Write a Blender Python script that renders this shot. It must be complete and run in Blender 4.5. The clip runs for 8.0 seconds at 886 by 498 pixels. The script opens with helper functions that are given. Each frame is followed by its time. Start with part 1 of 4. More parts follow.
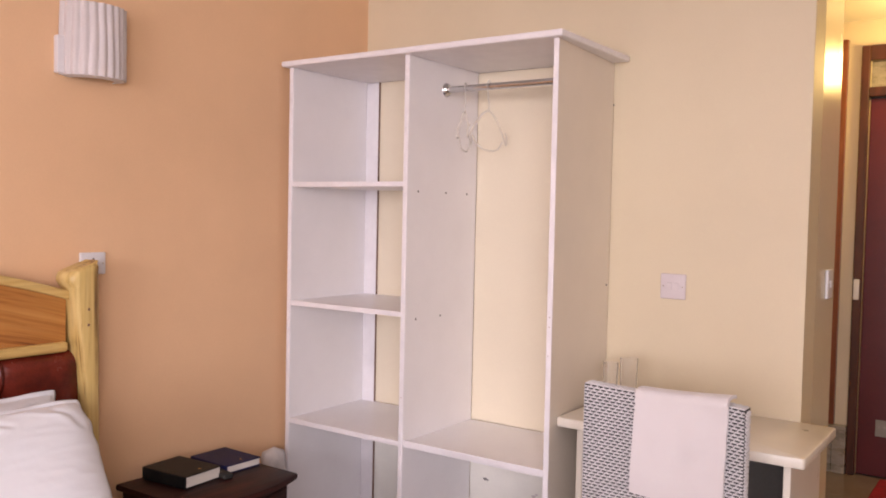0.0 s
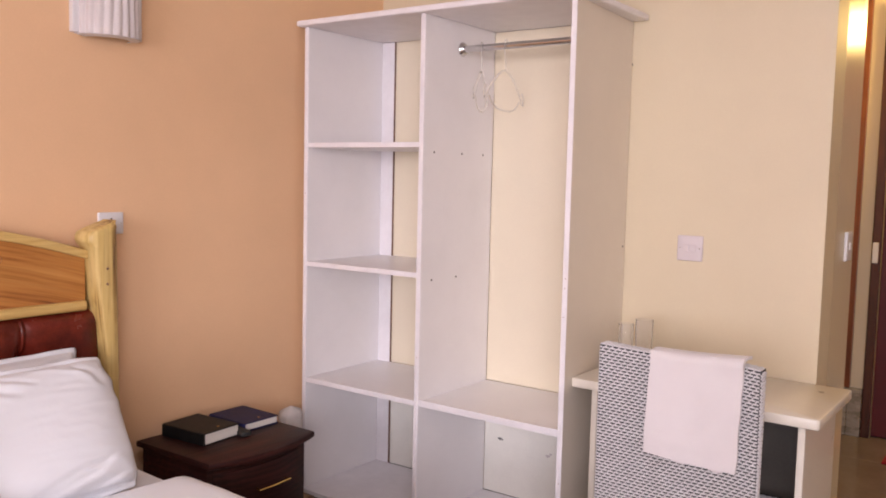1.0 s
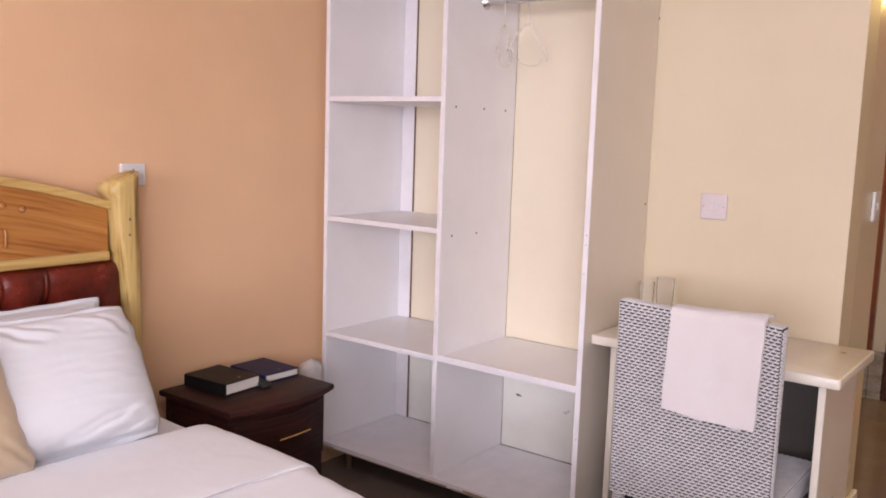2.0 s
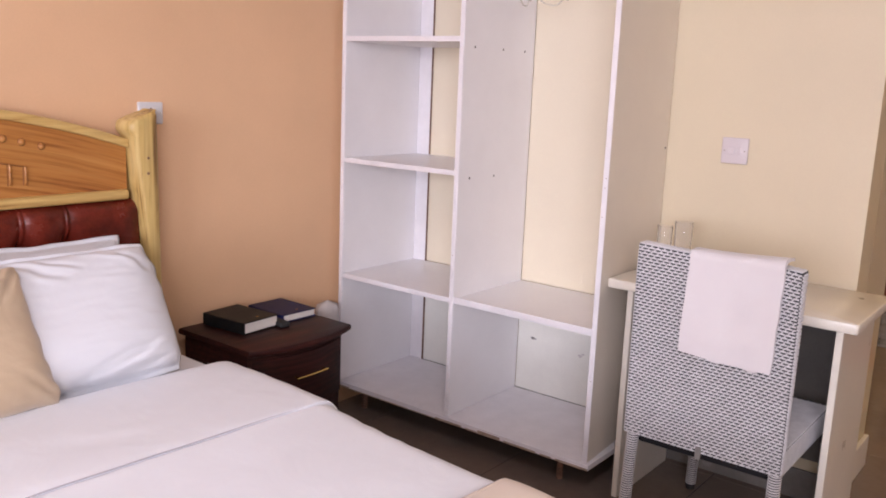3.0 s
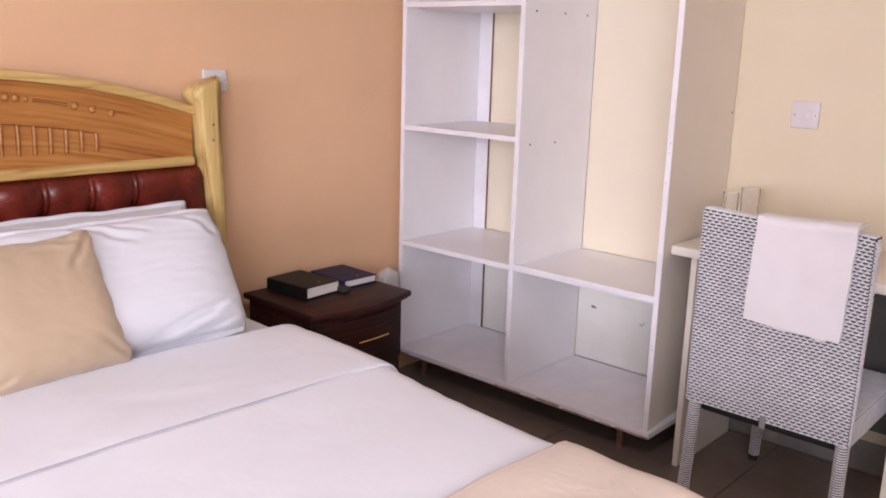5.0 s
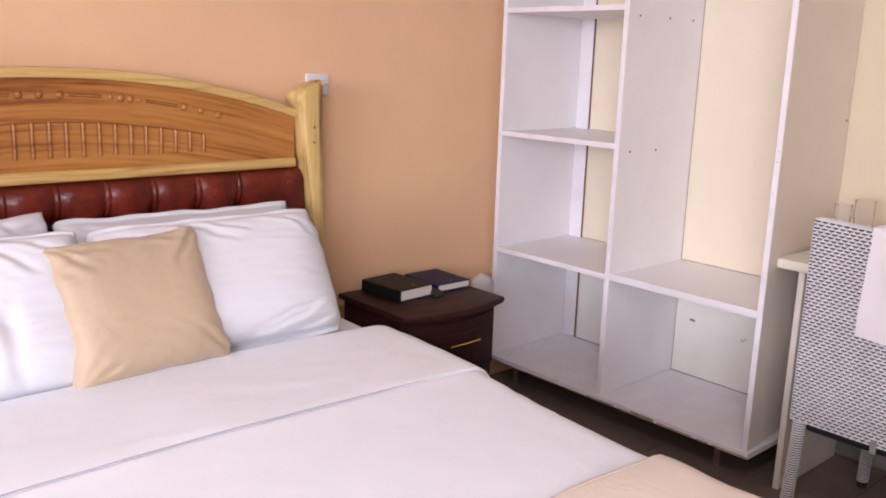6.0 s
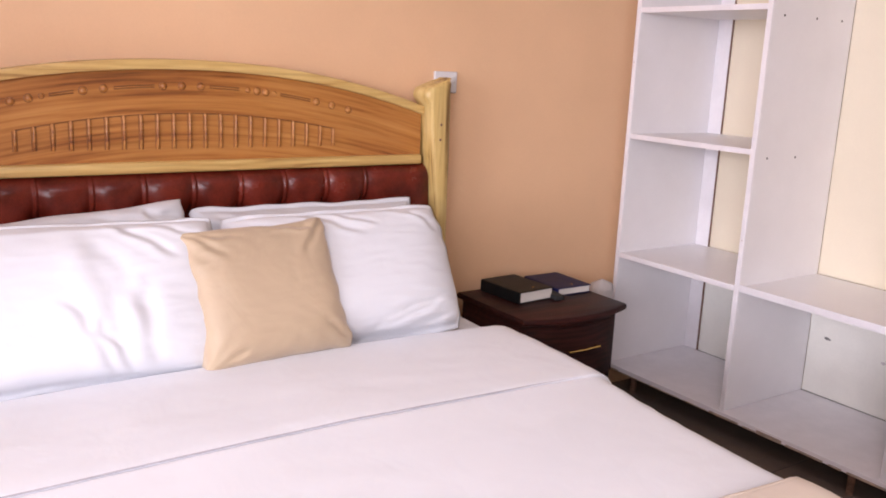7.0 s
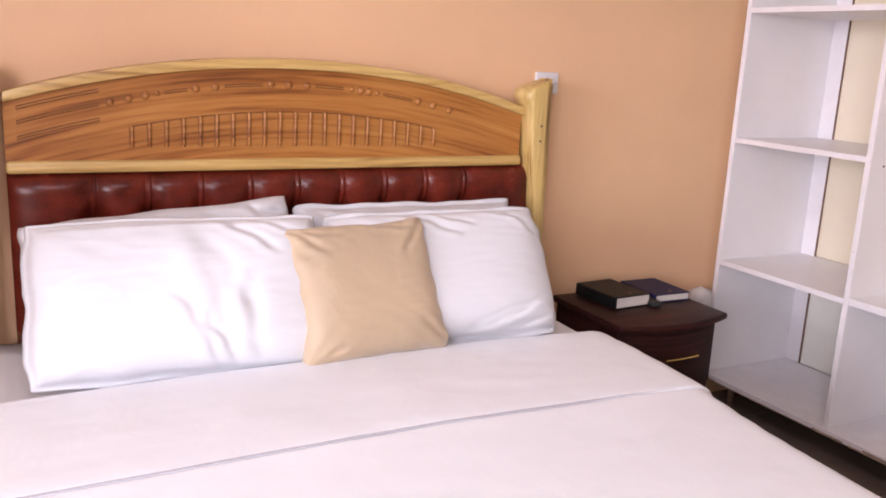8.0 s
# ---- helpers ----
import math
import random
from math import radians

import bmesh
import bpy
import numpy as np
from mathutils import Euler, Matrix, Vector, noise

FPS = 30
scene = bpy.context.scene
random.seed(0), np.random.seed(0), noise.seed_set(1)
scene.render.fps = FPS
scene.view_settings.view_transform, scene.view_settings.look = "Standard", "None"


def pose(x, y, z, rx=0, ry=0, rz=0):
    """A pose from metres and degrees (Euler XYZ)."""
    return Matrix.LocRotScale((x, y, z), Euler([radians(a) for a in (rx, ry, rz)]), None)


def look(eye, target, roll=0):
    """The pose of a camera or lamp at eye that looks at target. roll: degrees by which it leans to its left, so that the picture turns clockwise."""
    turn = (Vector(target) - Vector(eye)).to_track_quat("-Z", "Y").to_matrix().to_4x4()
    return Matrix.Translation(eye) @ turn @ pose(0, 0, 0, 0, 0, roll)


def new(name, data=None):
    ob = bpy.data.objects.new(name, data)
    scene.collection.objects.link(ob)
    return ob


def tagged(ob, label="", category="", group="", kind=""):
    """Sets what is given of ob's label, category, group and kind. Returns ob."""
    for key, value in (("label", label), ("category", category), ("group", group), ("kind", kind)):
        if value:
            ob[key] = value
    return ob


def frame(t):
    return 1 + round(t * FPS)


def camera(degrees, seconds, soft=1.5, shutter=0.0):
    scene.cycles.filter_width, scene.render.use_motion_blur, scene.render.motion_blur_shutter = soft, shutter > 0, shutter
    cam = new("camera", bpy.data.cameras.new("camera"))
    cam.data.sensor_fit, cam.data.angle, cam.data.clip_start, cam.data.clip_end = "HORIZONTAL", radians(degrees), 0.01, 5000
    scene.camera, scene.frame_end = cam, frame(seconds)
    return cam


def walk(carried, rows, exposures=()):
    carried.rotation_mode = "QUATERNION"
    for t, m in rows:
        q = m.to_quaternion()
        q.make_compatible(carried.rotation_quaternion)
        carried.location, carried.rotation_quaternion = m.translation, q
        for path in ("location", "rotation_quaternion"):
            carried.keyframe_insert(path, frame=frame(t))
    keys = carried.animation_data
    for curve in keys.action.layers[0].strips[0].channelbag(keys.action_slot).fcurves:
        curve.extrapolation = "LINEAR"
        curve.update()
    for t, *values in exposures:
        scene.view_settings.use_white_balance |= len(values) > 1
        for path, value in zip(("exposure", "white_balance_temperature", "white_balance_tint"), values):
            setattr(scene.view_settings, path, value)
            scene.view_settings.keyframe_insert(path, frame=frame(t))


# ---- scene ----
cam = camera(55.0, 8.0, soft=1.8)
PATH = [
    (0, (2.395, -2.83, 1.364), (1.25, -1.192, 1.281), 1.2),
    (0.5, (2.398, -2.826, 1.351), (1.236, -1.202, 1.252), 1.1),
    (1, (2.394, -2.829, 1.355), (1.224, -1.216, 1.186), 1.3),
    (1.5, (2.397, -2.819, 1.343), (1.206, -1.226, 1.134), 1.5),
    (3, (2.376, -2.834, 1.317), (1.169, -1.286, 0.933), 2.3),
    (3.5, (2.376, -2.835, 1.294), (1.151, -1.309, 0.88), 2.0),
    (4, (2.376, -2.84, 1.294), (1.135, -1.331, 0.864), 1.9),
    (5.5, (2.373, -2.838, 1.297), (1.006, -1.449, 0.85), 1.6),
    (6, (2.366, -2.834, 1.279), (0.907, -1.537, 0.844), 1.8),
    (6.5, (2.354, -2.832, 1.296), (0.813, -1.64, 0.846), 2.2),
    (7, (2.329, -2.843, 1.257), (0.709, -1.753, 0.824), 2.5),
    (7.5, (2.311, -2.856, 1.271), (0.629, -1.872, 0.82), 2.7),
    (8, (2.308, -2.864, 1.266), (0.586, -1.95, 0.817), 2.9),
]
EXPOSURES = [(0.0, -0.24, 6550, 12), (1.7, -0.18, 6220, 10), (3.0, -0.15, 6000, 9), (5.0, -0.14, 5960, 9), (6.5, -0.08, 6060, 9), (8.0, -0.05, 6160, 10)]
walk(cam, [(t, look(eye, target, roll)) for t, eye, target, roll in PATH], EXPOSURES)


# ---- light ----
world = bpy.data.worlds.new("world")
scene.world = world
world.use_nodes = True
_n = world.node_tree.nodes
_sky = _n.new("ShaderNodeTexSky")
_sky.sky_type, _sky.sun_disc = "NISHITA", False
_sky.sun_elevation, _sky.sun_rotation = radians(48), radians(160)
_n["Background"].inputs[1].default_value = 0.12
world.node_tree.links.new(_sky.outputs[0], _n["Background"].inputs[0])


def area_lamp(name, m, sx, sy, watts, colour, spread):
    d = bpy.data.lights.new(name, "AREA")
    d.shape, d.size, d.size_y, d.energy, d.color = "RECTANGLE", sx, sy, watts, colour
    d.spread = radians(spread)
    ob = new(name, d)
    ob.matrix_world = m
    return ob


# daylight in the wide window's opening, behind the camera
area_lamp("window_daylight", look((2.7, -6.92, 1.62), (0.7, -0.9, 0.1)), 2.1, 1.5, 72, (0.97, 0.885, 0.955), 110)
# added side fill in an unseen window, brightens west wall and low bays
area_lamp("side_fill_light", look((3.83, -4.6, 1.65), (0.6, -0.8, 0.2)), 1.4, 1.4, 44, (0.98, 0.89, 0.96), 120)
# added fill from an unseen ceiling lamp, for the bed and low bays
_c = bpy.data.lights.new("ceiling_fill_light", "AREA")
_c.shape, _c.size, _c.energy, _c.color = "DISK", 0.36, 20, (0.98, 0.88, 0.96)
_co = new("ceiling_fill_light", _c)
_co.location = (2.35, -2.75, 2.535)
# warm bulb on the passage ceiling
_b = bpy.data.lights.new("passage_bulb", "POINT")
_b.energy, _b.color, _b.shadow_soft_size = 27, (1.0, 0.65, 0.20), 0.09
_bo = new("passage_bulb", _b)
_bo.location = (2.10, 1.85, 2.14)


# ---- materials ----
def nodes_of(name):
    m = bpy.data.materials.new(name)
    m.use_nodes = True
    nt = m.node_tree
    return m, nt, nt.nodes["Principled BSDF"]


def node(nt, kind, **values):
    n = nt.nodes.new(kind)
    for k, v in values.items():
        n.inputs[k].default_value = v
    return n


def ramp(nt, stops):
    r = nt.nodes.new("ShaderNodeValToRGB")
    e = r.color_ramp.elements
    e[0].position, e[0].color = stops[0][0], (*stops[0][1], 1)
    e[1].position, e[1].color = stops[-1][0], (*stops[-1][1], 1)
    for p, c in stops[1:-1]:
        x = e.new(p)
        x.color = (*c, 1)
    return r


def coords(nt, scale=(1, 1, 1), kind="Object"):
    t = nt.nodes.new("ShaderNodeTexCoord")
    mp = nt.nodes.new("ShaderNodeMapping")
    mp.inputs["Scale"].default_value = scale
    nt.links.new(t.outputs[kind], mp.inputs[0])
    return mp


def plain(name, base, rough=0.6, vary=0.08, big=3.0, fine=60.0, bump=0.05, metal=0.0, coat=0.0, sheen=0.0, stretch=(1, 1, 1), spec=0.5):
    """A surface that varies at two scales, with fine relief."""
    m, nt, p = nodes_of(name)
    mp = coords(nt, stretch)
    a = node(nt, "ShaderNodeTexNoise", Scale=big, Detail=5.0, Roughness=0.6)
    b = node(nt, "ShaderNodeTexNoise", Scale=fine, Detail=4.0, Roughness=0.6)
    nt.links.new(mp.outputs[0], a.inputs["Vector"])
    nt.links.new(mp.outputs[0], b.inputs["Vector"])
    lo = tuple(c * (1 - vary) for c in base)
    hi = tuple(min(1, c * (1 + vary)) for c in base)
    r1 = ramp(nt, [(0.3, lo), (0.7, hi)])
    nt.links.new(a.outputs[0], r1.inputs[0])
    mix = nt.nodes.new("ShaderNodeMixRGB")
    mix.blend_type = "MULTIPLY"
    mix.inputs[0].default_value = 1.0
    r2 = ramp(nt, [(0.3, (1 - vary * 0.6,) * 3), (0.7, (1, 1, 1))])
    nt.links.new(b.outputs[0], r2.inputs[0])
    nt.links.new(r1.outputs[0], mix.inputs[1])
    nt.links.new(r2.outputs[0], mix.inputs[2])
    nt.links.new(mix.outputs[0], p.inputs["Base Color"])
    rr = nt.nodes.new("ShaderNodeMapRange")
    rr.inputs[3].default_value, rr.inputs[4].default_value = max(0.02, rough - 0.08), min(1, rough + 0.08)
    nt.links.new(a.outputs[0], rr.inputs[0])
    nt.links.new(rr.outputs[0], p.inputs["Roughness"])
    bp = node(nt, "ShaderNodeBump", Strength=bump, Distance=0.004)
    nt.links.new(b.outputs[0], bp.inputs["Height"])
    nt.links.new(bp.outputs[0], p.inputs["Normal"])
    p.inputs["Metallic"].default_value = metal
    p.inputs["Coat Weight"].default_value = coat
    p.inputs["Sheen Weight"].default_value = sheen
    p.inputs["Specular IOR Level"].default_value = spec
    return m


def wood(name, stops, along="y", grain=26.0, rough=0.35, coat=0.3, bump=0.08, broad=0.35, bow=0.0, rings=0.10):
    """Grain that runs along one axis: stretched streaks, broad tone changes, fine pores."""
    m, nt, p = nodes_of(name)
    k = {"x": 0, "y": 1, "z": 2}[along]
    st = [1.0, 1.0, 1.0]
    st[k] = 0.026
    mp = coords(nt, tuple(st))
    st[k] = 0.30
    mpb = coords(nt, tuple(st))
    if bow:   # grain that arches with the board
        tc = nt.nodes.new("ShaderNodeTexCoord")
        sep = nt.nodes.new("ShaderNodeSeparateXYZ")
        sq = node(nt, "ShaderNodeMath")
        sq.operation = "MULTIPLY"
        ad = node(nt, "ShaderNodeMath")
        ad.operation = "MULTIPLY_ADD"
        ad.inputs[1].default_value = bow
        com = nt.nodes.new("ShaderNodeCombineXYZ")
        nt.links.new(tc.outputs["Object"], sep.inputs[0])
        nt.links.new(sep.outputs[1], sq.inputs[0])
        nt.links.new(sep.outputs[1], sq.inputs[1])
        nt.links.new(sq.outputs[0], ad.inputs[0])
        nt.links.new(sep.outputs[2], ad.inputs[2])
        nt.links.new(sep.outputs[0], com.inputs[0])
        nt.links.new(sep.outputs[1], com.inputs[1])
        nt.links.new(ad.outputs[0], com.inputs[2])
        for q in (mp, mpb):
            nt.links.new(com.outputs[0], q.inputs["Vector"])
    a = node(nt, "ShaderNodeTexNoise", Scale=grain, Detail=6.0, Roughness=0.62, Distortion=0.35)
    b = node(nt, "ShaderNodeTexNoise", Scale=5.0, Detail=2.0, Roughness=0.5, Distortion=1.2)
    nt.links.new(mp.outputs[0], a.inputs["Vector"])
    nt.links.new(mpb.outputs[0], b.inputs["Vector"])
    w = node(nt, "ShaderNodeTexWave", Scale=17.0, Distortion=7.0, Detail=3.0)
    w.inputs["Detail Scale"].default_value = 0.8
    w.bands_direction = "Y" if along == "z" else "Z"
    nt.links.new(mpb.outputs[0], w.inputs["Vector"])
    m1 = nt.nodes.new("ShaderNodeMixRGB")
    m1.inputs[0].default_value = broad
    nt.links.new(a.outputs[0], m1.inputs[1])
    nt.links.new(b.outputs[0], m1.inputs[2])
    m2 = nt.nodes.new("ShaderNodeMixRGB")
    m2.inputs[0].default_value = rings
    nt.links.new(m1.outputs[0], m2.inputs[1])
    nt.links.new(w.outputs["Color"], m2.inputs[2])
    r = ramp(nt, stops)
    nt.links.new(m2.outputs[0], r.inputs[0])
    pores = node(nt, "ShaderNodeTexNoise", Scale=120.0, Detail=3.0, Roughness=0.6)
    nt.links.new(mp.outputs[0], pores.inputs["Vector"])
    r2 = ramp(nt, [(0.32, (0.72, 0.68, 0.64)), (0.5, (1, 1, 1))])
    nt.links.new(pores.outputs[0], r2.inputs[0])
    mix = nt.nodes.new("ShaderNodeMixRGB")
    mix.blend_type = "MULTIPLY"
    mix.inputs[0].default_value = 0.6
    nt.links.new(r.outputs[0], mix.inputs[1])
    nt.links.new(r2.outputs[0], mix.inputs[2])
    nt.links.new(mix.outputs[0], p.inputs["Base Color"])
    p.inputs["Roughness"].default_value = rough
    p.inputs["Coat Weight"].default_value = coat
    p.inputs["Coat Roughness"].default_value = 0.25
    bp = node(nt, "ShaderNodeBump", Strength=bump, Distance=0.003)
    nt.links.new(a.outputs[0], bp.inputs["Height"])
    nt.links.new(bp.outputs[0], p.inputs["Normal"])
    return m


def cloth(name, base, rough=0.85, weave=900.0, crease=0.25, sheen=0.2, vary=0.03):
    """Woven cloth: fine thread relief and soft creases."""
    m, nt, p = nodes_of(name)
    mp = coords(nt)
    a = node(nt, "ShaderNodeTexNoise", Scale=7.0, Detail=4.0, Roughness=0.5, Distortion=0.6)
    b = node(nt, "ShaderNodeTexNoise", Scale=weave, Detail=2.0)
    for n in (a, b):
        nt.links.new(mp.outputs[0], n.inputs["Vector"])
    r = ramp(nt, [(0.35, tuple(c * (1 - vary) for c in base)), (0.65, base)])
    nt.links.new(a.outputs[0], r.inputs[0])
    nt.links.new(r.outputs[0], p.inputs["Base Color"])
    b1 = node(nt, "ShaderNodeBump", Strength=0.12, Distance=0.001)
    nt.links.new(b.outputs[0], b1.inputs["Height"])
    b2 = node(nt, "ShaderNodeBump", Strength=crease, Distance=0.02)
    nt.links.new(a.outputs[0], b2.inputs["Height"])
    nt.links.new(b1.outputs[0], b2.inputs["Normal"])
    nt.links.new(b2.outputs[0], p.inputs["Normal"])
    p.inputs["Roughness"].default_value = rough
    p.inputs["Sheen Weight"].default_value = sheen
    return m


def glass(name, rough=0.02, colour=(1, 1, 1), ior=1.45, clear=1.0):
    m, nt, p = nodes_of(name)
    p.inputs["Transmission Weight"].default_value = clear
    p.inputs["Roughness"].default_value = rough
    p.inputs["Base Color"].default_value = (*colour, 1)
    p.inputs["IOR"].default_value = ior
    return m


ORANGE = plain("orange_paint", (0.80, 0.52, 0.305), 0.55, 0.05, 1.6, 140, 0.06)
# wall cream made lighter, for the brightness behind the open shelves
LITCREAM = plain("cream_wall_lit", (0.83, 0.74, 0.57), 0.5, 0.04, 1.6, 140, 0.06)
CREAM = plain("cream_paint", (0.715, 0.615, 0.435), 0.5, 0.04, 1.6, 140, 0.06)
GLOSSCREAM = plain("gloss_cream_paint", (0.76, 0.66, 0.445), 0.26, 0.04, 1.6, 140, 0.0)
CEIL = plain("ceiling_paint", (0.80, 0.78, 0.77), 0.8, 0.04, 2, 90, 0.08)
MELAMINE = plain("white_melamine", (0.86, 0.84, 0.85), 0.34, 0.03, 4, 160, 0.03)
EDGE = plain("white_edge_band", (0.84, 0.81, 0.83), 0.4, 0.05, 12, 200, 0.05)
PALE = plain("pale_lower_back", (0.88, 0.86, 0.79), 0.5, 0.05, 5, 120, 0.05)
RAW = plain("raw_chipboard", (0.22, 0.12, 0.08), 0.85, 0.35, 60, 300, 0.3)
WORN = plain("worn_board_edge", (0.42, 0.32, 0.25), 0.7, 0.35, 14, 120, 0.2)
# warm bounce light on the wardrobe's outer side, put into its colour
WARMSIDE = plain("warm_lit_side", (0.79, 0.72, 0.62), 0.4, 0.03, 4, 160, 0.03)
TAUPE = plain("taupe_kneehole_shade", (0.15, 0.138, 0.125), 0.55, 0.15, 6, 120, 0.05)
DESKTOP = plain("cream_desk_paint", (0.80, 0.74, 0.64), 0.3, 0.04, 5, 120, 0.04)
PANEL = wood("honey_panel_wood", [(0.33, (0.13, 0.036, 0.010)), (0.41, (0.32, 0.115, 0.026)), (0.49, (0.44, 0.182, 0.042)), (0.66, (0.54, 0.262, 0.072))], "y", 66.0, 0.34, 0.12, 0.10, 0.34, 0.22, 0.045)
SAP = wood("pale_sapwood", [(0.35, (0.33, 0.17, 0.05)), (0.43, (0.56, 0.36, 0.115)), (0.60, (0.68, 0.48, 0.18))], "y", 40.0, 0.40, 0.15)
POST = wood("pale_post_wood", [(0.37, (0.18, 0.09, 0.028)), (0.43, (0.44, 0.28, 0.085)), (0.48, (0.60, 0.42, 0.145)), (0.62, (0.70, 0.53, 0.22))], "z", 42.0, 0.40, 0.15, 0.16, 0.36, 0.0, 0.04)
LEATHER = plain("oxblood_leather", (0.135, 0.018, 0.010), 0.25, 0.45, 12, 260, 0.12, spec=0.36)
LINEN = cloth("white_cotton", (0.70, 0.705, 0.735), crease=0.14)
DUVET = cloth("white_duvet_cotton", (0.80, 0.81, 0.85), crease=0.14)
FOLDSHADE = cloth("fold_shade_grey", (0.44, 0.42, 0.45))
SATIN = cloth("gold_satin", (0.50, 0.38, 0.25), 0.5, 700, 0.22, 0.3, 0.10)
THROW = cloth("peach_throw", (0.76, 0.65, 0.54), 0.85, 260, 0.34, 0.2, 0.06)
TOWEL = cloth("white_towelling", (0.66, 0.62, 0.62), 0.95, 420, 0.2, 0.4)
MAHOGANY = wood("dark_mahogany", [(0.36, (0.016, 0.005, 0.005)), (0.5, (0.032, 0.009, 0.008)), (0.62, (0.052, 0.013, 0.011))], "y", 50.0, 0.5, 0.0)
MAHOGANY.node_tree.nodes["Principled BSDF"].inputs["Specular IOR Level"].default_value = 0.22
BLACKBOOK = plain("black_leatherette", (0.009, 0.009, 0.009), 0.5, 0.3, 20, 320, 0.2, spec=0.2)
NAVYBOOK = plain("navy_leatherette", (0.010, 0.013, 0.065), 0.5, 0.3, 20, 320, 0.2, spec=0.22)
PAGES = plain("page_edges", (0.72, 0.68, 0.62), 0.8, 0.1, 30, 900, 0.3, stretch=(0.05, 0.05, 1))
BRASS = plain("polished_brass", (0.80, 0.58, 0.20), 0.25, 0.06, 20, 200, 0.03, metal=1.0)
CHROME = plain("chrome", (0.62, 0.61, 0.60), 0.18, 0.05, 20, 200, 0.02, metal=1.0)
SHADE = plain("pleated_shade_fabric", (0.64, 0.59, 0.58), 0.85, 0.06, 8, 300, 0.15)
PLASTIC = plain("white_plastic", (0.74, 0.72, 0.73), 0.35, 0.03, 10, 200, 0.02)
LILAC = plain("switch_plastic", (0.68, 0.61, 0.62), 0.35, 0.03, 10, 200, 0.02)
STRAND = plain("white_resin_strand", (0.66, 0.645, 0.65), 0.45, 0.10, 30, 300, 0.08)
DARKCORE = plain("dark_resin_core", (0.012, 0.012, 0.015), 0.6, 0.2, 30, 300, 0.1)
RUBBER = plain("dark_rubber", (0.02, 0.02, 0.02), 0.7, 0.2, 30, 300, 0.1)
TILE = plain("brown_grey_tile", (0.215, 0.165, 0.135), 0.18, 0.12, 3.5, 40, 0.02)
GROUT = plain("dark_grout", (0.06, 0.05, 0.045), 0.9, 0.2, 20, 200, 0.2)
SKIRT = plain("grey_skirting_tile", (0.26, 0.245, 0.23), 0.25, 0.15, 8, 60, 0.03)
STONE = plain("veined_grey_tile", (0.30, 0.27, 0.23), 0.28, 0.3, 14, 70, 0.05, stretch=(1, 1, 2.4))
BROWNWOOD = wood("red_brown_wood", [(0.36, (0.11, 0.027, 0.011)), (0.62, (0.27, 0.08, 0.03))], "z", 30.0, 0.3, 0.3)
REDDOOR = plain("dark_red_paint", (0.085, 0.004, 0.007), 0.4, 0.15, 5, 80, 0.05)
REDMAT = plain("red_mat", (0.30, 0.008, 0.02), 0.95, 0.25, 25, 300, 0.4)
DARKFRAME = wood("dark_brown_frame", [(0.36, (0.026, 0.008, 0.005)), (0.62, (0.08, 0.022, 0.012))], "z", 30.0, 0.35, 0.2)
GLASS = glass("clear_glass")
TUMBLER = glass("thin_tumbler_glass", 0.04, (1, 0.99, 0.97), 1.09, 0.92)
CLEARPLASTIC = glass("clear_plastic", 0.12, (1.0, 0.99, 0.97), 1.06, 0.86)
BAG = plain("white_bag_plastic", (0.66, 0.63, 0.62), 0.4, 0.06, 9, 60, 0.2)
HOLE = plain("dark_hole", (0.05, 0.04, 0.04), 0.9, 0.1)


# ---- building helpers ----
def thing(name, loc=(0, 0, 0), rz=0.0, label="", category="", group=""):
    ob = new(name)
    ob.empty_display_size = 0.05
    ob.matrix_basis = pose(*loc, 0, 0, rz)
    return tagged(ob, label, category, group)


def base_of(ob):
    while ob.parent:
        ob = ob.parent
    return ob


def part(name, bm, material, parent=None, label="", smooth=False, local=False):
    """One mesh object from a bmesh in world metres (or the thing's own, with local)."""
    if parent is not None and not local:
        bmesh.ops.transform(bm, matrix=base_of(parent).matrix_basis.inverted(), verts=bm.verts)
    me = bpy.data.meshes.new(name)
    bm.to_mesh(me)
    bm.free()
    me.materials.append(material)
    if smooth:
        me.polygons.foreach_set("use_smooth", [True] * len(me.polygons))
        if smooth != 1:
            me.set_sharp_from_angle(angle=radians(smooth))
    ob = new(name, me)
    ob.parent = parent
    if label:
        ob["label"] = label
    return ob


def structure(name, bm, material, label, category, smooth=False):
    ob = part(name, bm, material, None, "", smooth)
    return tagged(ob, label, category, kind="structure")


def add_box(bm, x0, x1, y0, y1, z0, z1, bevel=0.0, seg=2):
    m = Matrix.LocRotScale(((x0 + x1) / 2, (y0 + y1) / 2, (z0 + z1) / 2), None, (x1 - x0, y1 - y0, z1 - z0))
    vs = bmesh.ops.create_cube(bm, size=1, matrix=m)["verts"]
    if bevel:
        es = list({e for v in vs for e in v.link_edges})
        bmesh.ops.bevel(bm, geom=es, offset=bevel, segments=seg, affect="EDGES", profile=0.5)
    return bm


def box(x0, x1, y0, y1, z0, z1, bevel=0.002, seg=2):
    return add_box(bmesh.new(), x0, x1, y0, y1, z0, z1, bevel, seg)


